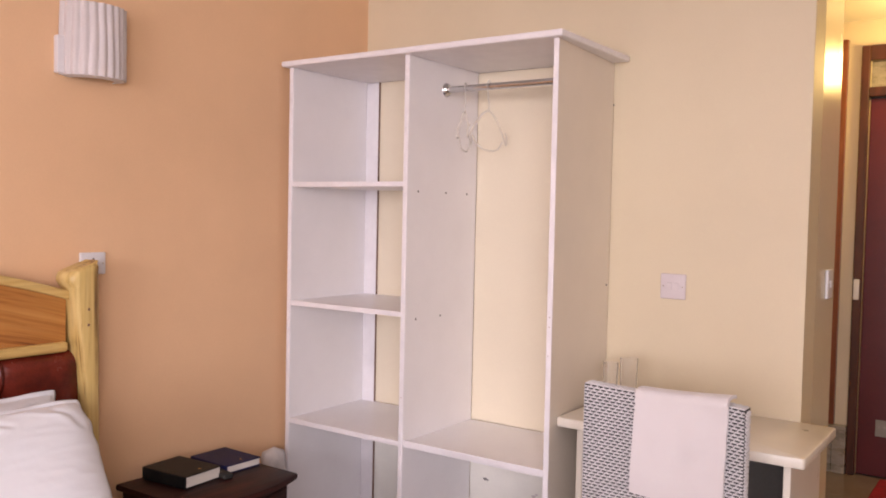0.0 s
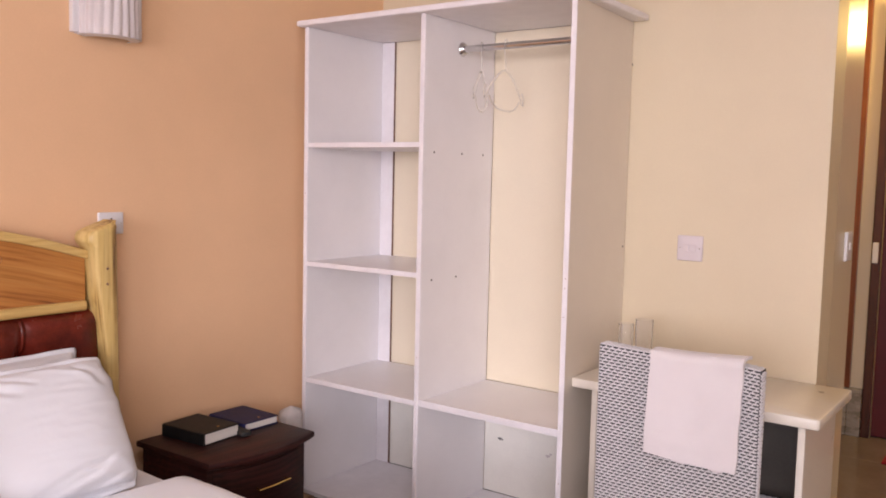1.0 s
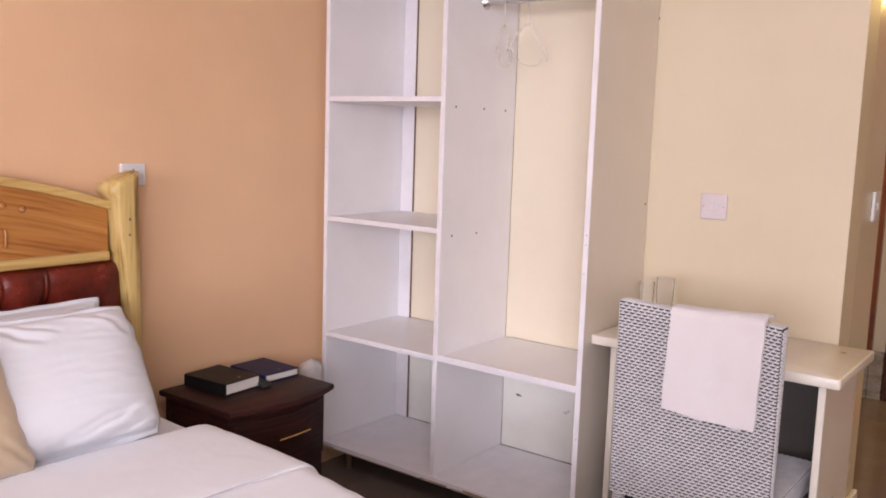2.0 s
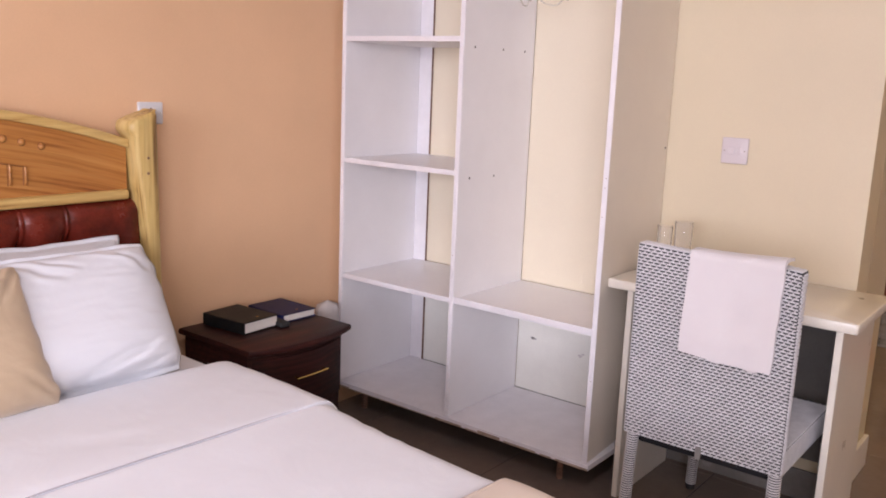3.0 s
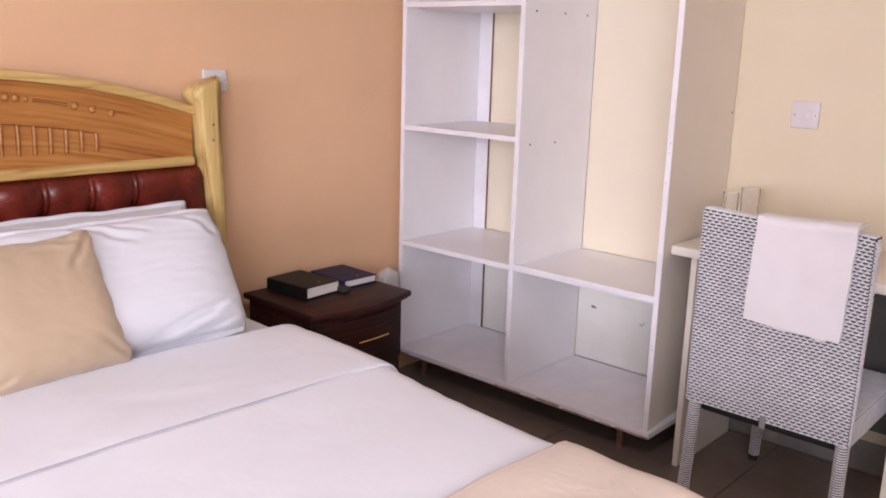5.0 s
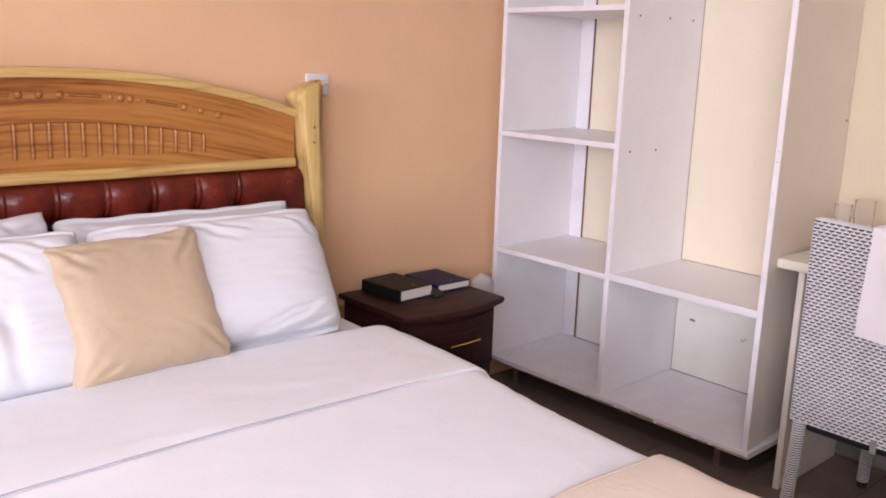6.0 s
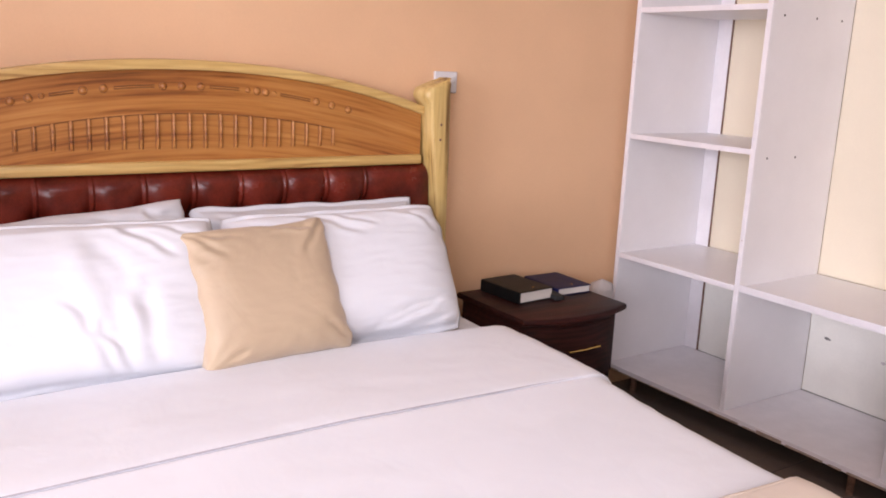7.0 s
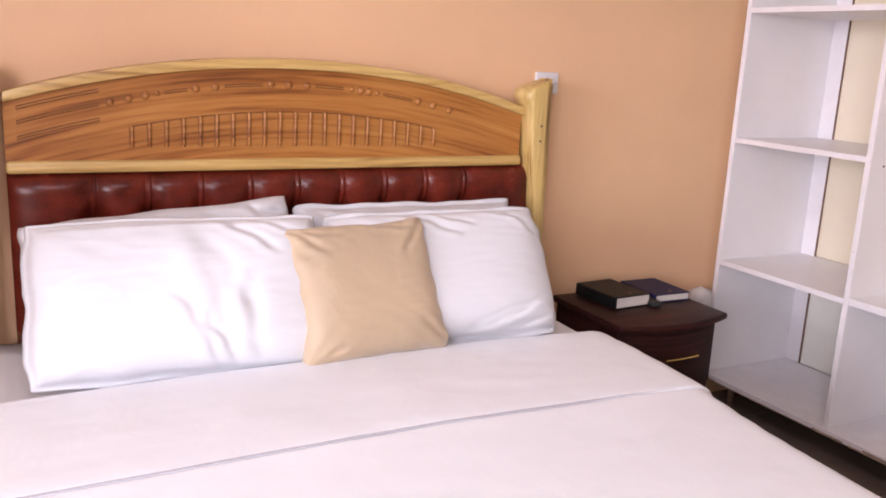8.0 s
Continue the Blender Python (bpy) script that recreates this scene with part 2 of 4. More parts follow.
def add_tube(bm, pts, r, n=10, radii=None):
    """A round bar along points."""
    pts = [Vector(p) for p in pts]
    rings = []
    side = None
    for i, p in enumerate(pts):
        d = (pts[min(i + 1, len(pts) - 1)] - pts[max(i - 1, 0)]).normalized()
        if side is None:
            side = d.orthogonal().normalized()
        side = (side - d * side.dot(d)).normalized()
        up = d.cross(side)
        rad = radii[i] if radii else r
        rings.append([bm.verts.new(p + (side * math.cos(2 * math.pi * k / n) + up * math.sin(2 * math.pi * k / n)) * rad) for k in range(n)])
    for a, b in zip(rings, rings[1:]):
        for k in range(n):
            bm.faces.new((a[k], a[(k + 1) % n], b[(k + 1) % n], b[k]))
    bm.faces.new(rings[0][::-1])
    bm.faces.new(rings[-1])
    return bm


def tube(pts, r, n=10, radii=None):
    return add_tube(bmesh.new(), pts, r, n, radii)


def lathe(profile, cx, cy, n=24):
    """Turns (radius, z) pairs round a vertical axis."""
    bm = bmesh.new()
    rings = []
    for r, z in profile:
        rings.append([bm.verts.new((cx + max(r, 1e-4) * math.cos(2 * math.pi * k / n), cy + max(r, 1e-4) * math.sin(2 * math.pi * k / n), z)) for k in range(n)])
    for a, b in zip(rings, rings[1:]):
        for k in range(n):
            bm.faces.new((a[k], a[(k + 1) % n], b[(k + 1) % n], b[k]))
    bm.faces.new(rings[0][::-1])
    bm.faces.new(rings[-1])
    bmesh.ops.recalc_face_normals(bm, faces=bm.faces)
    return bm


def prism(outline, axis, lo, hi, bevel=0.0):
    """Extrudes a flat outline along an axis: x takes (y, z), y takes (x, z), z takes (x, y)."""
    put = {"x": lambda a, b, c: (c, a, b), "y": lambda a, b, c: (a, c, b), "z": lambda a, b, c: (a, b, c)}[axis]
    bm = bmesh.new()
    lower = [bm.verts.new(put(a, b, lo)) for a, b in outline]
    upper = [bm.verts.new(put(a, b, hi)) for a, b in outline]
    n = len(outline)
    bm.faces.new(lower[::-1])
    bm.faces.new(upper)
    for i in range(n):
        bm.faces.new((lower[i], lower[(i + 1) % n], upper[(i + 1) % n], upper[i]))
    bmesh.ops.recalc_face_normals(bm, faces=bm.faces)
    if bevel:
        rim = [e for e in bm.edges if (e.verts[0] in lower) == (e.verts[1] in lower)]
        bmesh.ops.bevel(bm, geom=rim, offset=bevel, segments=2, affect="EDGES", profile=0.5)
    return bm


def sheet(fn, nu, nv):
    """A surface over a grid: fn(u, v), both from 0 to 1, gives a point."""
    bm = bmesh.new()
    g = [[bm.verts.new(fn(i / nu, j / nv)) for j in range(nv + 1)] for i in range(nu + 1)]
    for i in range(nu):
        for j in range(nv):
            bm.faces.new((g[i][j], g[i + 1][j], g[i + 1][j + 1], g[i][j + 1]))
    return bm


def shell(bm, depth):
    """Gives a sheet its thickness."""
    bmesh.ops.recalc_face_normals(bm, faces=bm.faces)
    bmesh.ops.solidify(bm, geom=bm.faces[:], thickness=depth)
    return bm


def wob(x, y, z, scale, seed=0.0):
    return noise.noise(Vector((x * scale + seed * 7.3, y * scale - seed * 3.1, z * scale + seed)))

# ---- the room: structure ----
NX, HX, SY, EX, EY = 1.805, 2.62, -7.0, 3.9, 2.2   # end of north wall, ceiling, south wall, east wall, passage end
T = 0.15
structure("wall_west", box(-T, 0, SY - T, T, 0, HX, 0), ORANGE, "orange painted wall behind the bed", "wall")
structure("wall_north", box(0, NX, 0, T, 0, HX, 0), CREAM, "cream painted wall behind the wardrobe and desk", "wall")
structure("wall_passage_west", box(NX - 0.30, NX, T, 0.445, 0, HX, 0), GLOSSCREAM, "glossy cream painted end of wall at the passage", "wall")
structure("wall_recess", box(1.25, 1.40, 0.446, EY, 0, HX, 0), CREAM, "cream painted wall of the passage recess", "wall")
bm = bmesh.new()
add_box(bm, 1.25, 1.630, EY, EY + T, 0, HX)
add_box(bm, 2.60, EX, EY, EY + T, 0, HX)
add_box(bm, 1.630, 2.60, EY, EY + T, 2.28, HX)
structure("wall_passage_end", bm, CREAM, "cream painted wall round the entrance door", "wall")
structure("ceiling_passage", box(1.402, EX, 0.46, EY - 0.001, 2.44, HX - 0.001, 0), CEIL, "lower painted ceiling over the passage", "ceiling")
bm = bmesh.new()
add_box(bm, EX, EX + T, SY - T, -5.3, 0, HX)
add_box(bm, EX, EX + T, -3.9, EY + T, 0, HX)
add_box(bm, EX, EX + T, -5.3, -3.9, 0, 0.9)
add_box(bm, EX, EX + T, -5.3, -3.9, 2.4, HX)
structure("wall_east", bm, CREAM, "cream painted side wall with an added fill window", "wall")
bm = bmesh.new()
add_box(bm, 0, 1.6, SY - T, SY, 0, HX)
add_box(bm, 3.8, EX, SY - T, SY, 0, HX)
add_box(bm, 1.6, 3.8, SY - T, SY, 0, 0.75)
add_box(bm, 1.6, 3.8, SY - T, SY, 2.45, HX)
structure("wall_south", bm, CREAM, "cream painted wall with a wide window", "wall")
# unseen block, added to keep window light off the headboard's left end
structure("wall_light_block", box(0, 0.69, SY, -3.32, 0, HX - 0.001, 0), ORANGE, "unseen orange wall block added to shade the headboard's left end", "wall")
structure("ceiling", box(-T, EX + T, SY - T, EY + T, HX, HX + 0.12, 0), CEIL, "plain white painted ceiling", "ceiling")
structure("floor", box(-T, EX + T, SY - T, EY + T, -0.12, -0.003, 0), GROUT, "brown grey ceramic tile floor with dark joints", "floor")



def window(name, axis, at, a0, a1, z0, z1, label):
    """A framed window of two panes in a wall across x ('y') or across y ('x')."""
    mid_a = (a0 + a1) / 2
    w = thing(name, (at, mid_a, z0) if axis == "x" else (mid_a, at, z0), 0, label, "window")
    w["kind"] = "structure"
    f = 0.06

    def bar(nm, p0, p1, q0, q1, d0, d1, material):
        c = (at + d0, at + d1, p0, p1) if axis == "x" else (p0, p1, at + d0, at + d1)
        return part(nm, box(*c, q0, q1, 0.003), material, w)

    for p0, p1, q0, q1 in ((a0, a0 + f, z0, z1), (a1 - f, a1, z0, z1), (a0 + f, a1 - f, z0, z0 + f), (a0 + f, a1 - f, z1 - f, z1), (mid_a - f / 2, mid_a + f / 2, z0 + f, z1 - f)):
        bar("window_frame", p0, p1, q0, q1, -0.025, 0.025, PLASTIC)
    for p0, p1 in ((a0 + f, mid_a - f / 2), (mid_a + f / 2, a1 - f)):
        bar("pane", p0, p1, z0 + f, z1 - f, -0.003, 0.003, GLASS).visible_shadow = False
    return w


window("window_1", "y", SY - 0.08, 1.6, 3.8, 0.75, 2.45, "wide white framed window with clear panes")
# unseen window, added to hold the side fill
window("window_fill", "x", EX + 0.08, -5.3, -3.9, 0.9, 2.4, "white framed window added out of view round the side fill")

# entrance door at the passage end
door = thing("door_1", (2.26, EY + 0.05, 0), 0, "dark red entrance door in a dark brown frame, closed", "door")
door["kind"] = "structure"
for x0, x1, z0, z1 in ((1.588, 1.630, 0, 2.30), (2.60, 2.67, 0, 2.30), (1.630, 2.60, 2.22, 2.30), (1.630, 2.60, 2.03, 2.08)):
    part("door_frame", box(x0, x1, EY - 0.035, EY + 0.11, z0, z1, 0.005), DARKFRAME, door)
leaf = part("door_leaf", box(1.632, 2.598, EY + 0.02, EY + 0.06, 0.002, 2.025, 0.004), REDDOOR, door)
part("rail", box(1.72, 2.58, EY + 0.012, EY + 0.02, 0.22, 0.31, 0.002), SKIRT, leaf, "grey band across the door")
part("transom", box(1.630, 2.60, EY + 0.03, EY + 0.04, 2.08, 2.22, 0.001), STONE, door, "dull grey pane over the door")
part("lock_plate", box(1.594, 1.622, EY - 0.048, EY - 0.0345, 0.95, 1.06, 0.004), PLASTIC, door, "small white lock case")
mat_thing = thing("door_mat", (2.15, 1.95, 0), 0, "red door mat with pale flecks before the door", "mat")
part("pile", box(1.76, 2.55, 1.74, 2.15, 0.001, 0.012, 0.004), REDMAT, mat_thing)
random.seed(4)
for _ in range(22):
    x, y = random.uniform(1.79, 2.5), random.uniform(1.77, 2.12)
    part("fleck", box(x, x + random.uniform(0.015, 0.04), y, y + 0.006, 0.0125, 0.0145, 0), EDGE, mat_thing)

# brown frame post and tiled skirting on the end wall
structure("trim_frame_post", box(1.44, 1.522, EY - 0.04, EY - 0.001, 0.262, 2.34, 0.004), BROWNWOOD, "red brown wooden frame post on the end wall", "door frame")
pl = thing("trim_plinth", (1.52, EY - 0.02, 0), 0, "grey veined tile skirting at the passage end", "skirting")
pl["kind"] = "structure"
for x0, x1 in ((1.402, 1.515), (1.517, 1.586)):
    part("tile", box(x0, x1, EY - 0.045, EY - 0.001, 0.001, 0.26, 0.003), STONE, pl)
sk = thing("baseboard", (1.2, -0.01, 0), 0, "grey tile skirting along the cream wall", "skirting")
sk["kind"] = "structure"
for k in range(5):
    x0 = 0.02 + k * 0.40
    part("tile", box(x0 + 0.0015, min(x0 + 0.3985, NX - 0.002), -0.011, -0.001, 0.001, 0.105, 0.002), SKIRT, sk)
sk2 = thing("baseboard", (NX + 0.01, 0.35, 0), 0, "cream painted skirting along the passage wall", "skirting")
sk2["kind"] = "structure"
part("board", box(NX + 0.001, NX + 0.018, 0.0, 0.443, 0.001, 0.12, 0.004), DESKTOP, sk2)


def plate(name, cx, cz, w, h, wall, rockers, material, label):
    """A switch or socket plate, on the north ('n') or west ('w') wall or on the passage wall ('p')."""
    loc = {"n": (cx, -0.0005, cz), "w": (0.0005, cx, cz), "p": (NX + 0.0005, cx, cz)}[wall]
    rz = {"n": 0, "w": 90, "p": 90}[wall]
    t = thing(name, loc, rz, label, "switch" if rockers else "socket")
    bm = box(-w / 2, w / 2, -0.011, 0, -h / 2, h / 2, 0.004, 3)
    part("plate", bm, material, t, local=True, smooth=40)
    for k in range(rockers):
        x = (k - (rockers - 1) / 2) * 0.026
        part("rocker", box(x - 0.010, x + 0.010, -0.0145, -0.0105, -0.013, 0.013, 0.002), material, t, local=True)
    if not rockers:
        for dx, dz in ((0, 0.012), (-0.011, -0.008), (0.011, -0.008)):
            part("slot", box(dx - 0.003, dx + 0.003, -0.0116, -0.0108, dz - 0.004, dz + 0.004, 0), HOLE, t, local=True)
    for dx in (-1, 1):
        part("screw", box(dx * w * 0.38 - 0.002, dx * w * 0.38 + 0.002, -0.012, -0.0108, -0.002, 0.002, 0.0005), CHROME, t, local=True)
    return t


plate("light_switch", 1.382, 1.1325, 0.088, 0.086, "n", 2, LILAC, "pale lilac double light switch on the cream wall")
plate("wall_socket", -1.300, 1.188, 0.086, 0.068, "w", 0, PLASTIC, "white wall socket above the bed's post")
plate("light_switch", 0.33, 1.15, 0.085, 0.10, "p", 1, PLASTIC, "white switch on the passage wall")

# wall lamp above the bedside table
lamp = thing("wall_lamp", (0.0, -1.31, 1.74), 0, "pale pleated half-round fabric wall lamp, unlit", "lamp")
part("bracket", box(0.001, 0.022, -1.425, -1.385, 1.755, 1.865, 0.003), PLASTIC, lamp)


def shade_point(u, v):
    a = math.pi * u
    y = -1.306 - 0.100 * math.cos(a)
    ripple = 0.0034 * math.sin(u * 74 + 0.7 * math.sin(v * 4 + u * 7)) + 0.0012 * wob(u * 8, v * 3, 0, 1.6)
    r = 1 + ripple / 0.10
    return (0.004 + 0.088 * math.sin(a) * r, -1.306 + (y + 1.306) * r, 1.752 + 0.215 * v)


part("shade", shell(sheet(shade_point, 140, 10), -0.003), SHADE, lamp, smooth=50)
part("bottom_trim", shell(sheet(lambda u, v: (0.006 + 0.084 * math.sin(math.pi * u) * (0.72 + 0.28 * v), -1.306 - 0.098 * math.cos(math.pi * u) * (0.72 + 0.28 * v), 1.752 - 0.002 + 0.004 * v), 40, 2), 0.003), PLASTIC, lamp, smooth=50)

# round fixture for the added ceiling fill, out of view
cl = thing("ceiling_fill_fixture", (2.35, -2.75, 2.62), 0, "round white frosted glass lamp added out of view as fill", "lamp")
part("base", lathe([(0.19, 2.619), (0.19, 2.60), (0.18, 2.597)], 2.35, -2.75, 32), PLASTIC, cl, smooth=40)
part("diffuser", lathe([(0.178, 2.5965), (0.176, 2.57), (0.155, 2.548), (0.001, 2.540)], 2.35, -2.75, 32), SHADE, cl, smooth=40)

# ---- wardrobe ----
WL, WM, WR, WF, WB = 0.034, 0.588, 1.160, -0.494, -0.055
BZ, TZ = 0.122, 1.906
ward = thing("wardrobe", (0.56, -0.27, 0), 0, "open white melamine wardrobe with shelves and a hanging rail", "wardrobe")


def board(name, x0, x1, y0, y1, z0, z1, label=""):
    b = part(name, box(x0, x1, y0 + 0.0025, y1, z0, z1, 0.0012, 1), MELAMINE, ward, label)
    return b


def edging(of, x0, x1, z0, z1, y):
    part("edge_band", box(x0, x1, y - 0.001, y + 0.0022, z0, z1, 0.0008, 1), EDGE, of)


P = 0.018
for x0, nm in ((WL, "side_panel"), (WM, "divider")):
    b = board(nm, x0, x0 + P, WF, WB, BZ, TZ)
    edging(b, x0, x0 + P, BZ, TZ, WF)
# the end panel is skewed to fit the camera's view and reaches the wall
b = part("side_panel", prism([(WR, WF + 0.0025), (WR + P, WF + 0.0025), (WR + P - 0.034, -0.006), (WR - 0.034, -0.006)], "z", BZ, TZ, 0.001), WARMSIDE, ward, "outer side of the wardrobe, warm bounce light painted in")
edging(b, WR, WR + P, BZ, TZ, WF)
for z in (0.546, 1.001, 1.455):
    b = board("shelf", WL + P, WM, WF + 0.002, WB, z, z + P)
    edging(b, WL + P + 0.0005, WM - 0.0005, z, z + P, WF + 0.002)
b = board("shelf", WM + P, WR, WF + 0.002, WB, 0.546, 0.546 + P, "long shelf under the hanging space")
edging(b, WM + P + 0.0005, WR - 0.0005, 0.553, 0.553 + P, WF + 0.002)
top = part("top_board", box(WL - 0.02, WR + P + 0.024, WF - 0.028, -0.006, TZ + 0.0005, TZ + 0.022, 0.006, 3), EDGE, ward)
base = part("base_board", box(WL - 0.01, WR + P + 0.012, WF - 0.012, WB, BZ - 0.020, BZ - 0.0005, 0.002, 2), EDGE, ward)
random.seed(9)
x = WL - 0.008
while x < WR + P:
    run = random.uniform(0.03, 0.16)
    rise = random.uniform(0.003, 0.013)
    part("worn_edge", box(x, min(x + run, WR + P + 0.011), WF - 0.0142, WF - 0.0118, BZ - 0.0205, BZ - 0.0205 + rise, 0.0006, 1), WORN, base, "chipped bare edge of the base")
    x += run + random.uniform(0.0, 0.025)
for x0, z in ((WR + 0.009, 1.02), (WR + 0.010, 1.05), (WR + 0.007, 0.93), (WM + 0.009, 0.72), (WL + 0.008, 1.28), (WR + 0.011, 0.40)):
    part("chip", tube([(x0, WF - 0.0008, z), (x0, WF - 0.0016, z)], 0.0018, 7), WORN, ward, "small bare chip in the edge")
st = part("back_strip", box(0.053, 0.1185, -0.0625, -0.046, BZ + 0.001, TZ - 0.001, 0.001, 1), EDGE, ward, "white upright strip at the back")
part("raw_edge", box(0.1186, 0.120, -0.0625, -0.046, BZ + 0.001, TZ - 0.001, 0), RAW, st, "bare brown chipboard edge")
for x in (0.12, 1.04):
    for y in (-0.42, -0.10):
        part("foot", tube([(x, y, 0.0), (x, y, BZ - 0.02)], 0.012, 12), RAW, ward, "short dark foot", smooth=40)
# boards added in place of the wall, hiding the shadowed gap
for xa, xb in ((0.1205, WM - 0.0005), (WM + P + 0.0005, WR - 0.032)):
    part("upper_wall_stand_in", box(xa, xb, -0.0545, -0.046, 0.565, TZ - 0.001, 0.001, 1), LITCREAM, ward, "cream board in place of the wall behind the shelves, light painted in")
# boards added in place of the wall, paler than its cream paint
lower_back = part("lower_wall_stand_in", box(0.1215, WM - 0.0005, -0.0545, -0.040, BZ + 0.001, 0.545, 0.001, 1), PALE, ward, "pale board in place of the wall behind the lower compartment")
lower_back = part("lower_wall_stand_in", box(WM + P + 0.0005, WR - 0.032, -0.0545, -0.040, BZ + 0.001, 0.545, 0.001, 1), PALE, ward, "pale scuffed board in place of the wall behind the lower compartment")
for x, z, r, tone in ((0.677, 0.340, 0.009, SKIRT), (0.688, 0.338, 0.005, SKIRT), (0.891, 0.315, 0.009, SHADE), (0.903, 0.324, 0.006, SHADE)):
    outline = [(x + r * math.cos(a) * (1 + 0.4 * math.sin(3 * a)), z + 0.6 * r * math.sin(a)) for a in np.linspace(0, 2 * math.pi, 11)[:-1]]
    part("scuff", prism(outline, "y", -0.0556, -0.0540), tone, lower_back, "grey scuff mark")
rail = part("hanging_rail", tube([(WM + P, -0.27, 1.814), (WR, -0.27, 1.814)], 0.0125, 16), CHROME, ward, "chrome tube", smooth=40)
for x, s in ((WM + P, 1), (WR, -1)):
    part("flange", tube([(x, -0.27, 1.814), (x + s * 0.006, -0.27, 1.814), (x + s * 0.014, -0.27, 1.814)], 0.02, 18, [0.026, 0.024, 0.017]), CHROME, rail, smooth=40)
for x, y, z in ((WM + P, -0.43, 1.44), (WM + P, -0.26, 1.44), (WM + P, -0.12, 1.44), (WM + P, -0.43, 0.99), (WM + P, -0.28, 0.99), (WR + P, -0.08, 1.75), (WR + P, -0.10, 1.13)):
    part("screw_hole", tube([(x, y, z), (x + 0.0006, y, z)], 0.004, 8), HOLE, ward)


def hanger(x, turn, rz=0):
    h = thing("coat_hanger", (x, -0.27, 1.814), turn, "clear plastic coat hanger on the chrome rail", "hanger", "hangers on the rail")
    hook = [(0, 0.016 * math.cos(a), 0.004 + 0.016 * math.sin(a)) for a in np.linspace(-0.5, math.pi, 12)]
    hook += [(0, -0.016, -0.02), (0, -0.006, -0.045), (0, 0, -0.06), (0, 0, -0.085)]
    part("hook", tube(hook, 0.003, 8), CLEARPLASTIC, h, local=True, smooth=60)
    arm = [(0, 0.165, -0.150), (0, 0.176, -0.160), (0, 0.183, -0.176), (0, 0.178, -0.192)]
    arm += [(0, y, -0.085 - 0.105 * (abs(y) / 0.17) ** 1.7) for y in np.linspace(0.165, -0.165, 21)]
    arm += [(0, -0.178, -0.192), (0, -0.183, -0.176), (0, -0.176, -0.160), (0, -0.165, -0.150)]
    part("arm", tube(arm, 0.0036, 8), CLEARPLASTIC, h, local=True, smooth=60)
    part("bar", tube([(0, y, -0.212 - 0.012 * (1 - (y / 0.14) ** 2) + 0.03 * (abs(y) / 0.14) ** 4) for y in np.linspace(-0.14, 0.14, 13)], 0.0028, 8), CLEARPLASTIC, h, local=True, smooth=60)
    return h


hanger(0.69, 26)
hanger(0.79, 10)

# ---- desk ----
desk = thing("desk", (1.55, -0.23, 0), 0, "cream painted wooden desk with panel legs beside the wardrobe", "desk")
out = []
x0, x1, y0, y1, r = 1.176, 1.912, -0.446, -0.010, 0.010
for cx, cy, a0 in ((x1 - r, y1 - r, 0), (x0 + r, y1 - r, 90), (x0 + r, y0 + r, 180), (x1 - r, y0 + r, 270)):
    out += [(cx + r * math.cos(radians(a0 + k * 22.5)), cy + r * math.sin(radians(a0 + k * 22.5))) for k in range(5)]
part("tabletop", prism(out, "z", 0.703, 0.733, 0.005), DESKTOP, desk, smooth=40)
for x in (1.236, 1.853):
    part("side_panel", box(x, x + 0.020, -0.42, -0.03, 0.0, 0.7025, 0.003), DESKTOP, desk)

# dark board added for the shade under the desk
part("kneehole_shade", box(1.257, 1.852, -0.045, -0.033, 0.16, 0.7025, 0.002), TAUPE, desk, "dull taupe board added for the shade in the kneehole")

# ---- chair ----
chair = thing("chair", (1.617, -0.45, 0), 0, "black and white woven resin chair pushed under the desk", "chair")
CX0, CX1 = 1.402, 1.832


def back_y(x, z):
    """The rear face of the backrest: it leans, and bows a little."""
    u = (x - 1.617) / 0.215
    return -0.712 - 0.05 * max(0, (z - 0.40)) + 0.020 * (1 - u * u) * (z - 0.37) / 0.5


def back_spread(x, z):
    return 1.614 + 0.006 * (z - 0.4) / 0.5 + (x - 1.617) * (1 - 0.015 * (z - 0.4) / 0.5)


def back_depth(z):
    """How thick the backrest is: fuller towards its rolled top."""
    return 0.022 + 0.026 * (z - 0.37) / 0.545


def slab(front):
    def at(u, v):
        x, z = CX0 + (CX1 - CX0) * u, 0.37 + 0.545 * v
        return (back_spread(x, z), back_y(x, z) + (back_depth(z) if front else 0.0), z - (0.012 * math.sin(math.pi * u) + 0.012 * max(0.0, u - 0.8) / 0.2) * v)
    return at


core = bmesh.new()
N = 14
grids = [[[core.verts.new(slab(fr)(i / N, j / N)) for j in range(N + 1)] for i in range(N + 1)] for fr in (False, True)]
for g in grids:
    for i in range(N):
        for j in range(N):
            core.faces.new((g[i][j], g[i + 1][j], g[i + 1][j + 1], g[i][j + 1]))
ring = [(i, 0) for i in range(N)] + [(N, j) for j in range(N)] + [(i, N) for i in range(N, 0, -1)] + [(0, j) for j in range(N, 0, -1)]
for (a, b), (c, d) in zip(ring, ring[1:] + ring[:1]):
    core.faces.new((grids[0][a][b], grids[0][c][d], grids[1][c][d], grids[1][a][b]))
bmesh.ops.recalc_face_normals(core, faces=core.faces)
part("backrest_core", core, DARKCORE, chair, "dark woven ground of the backrest", smooth=40)


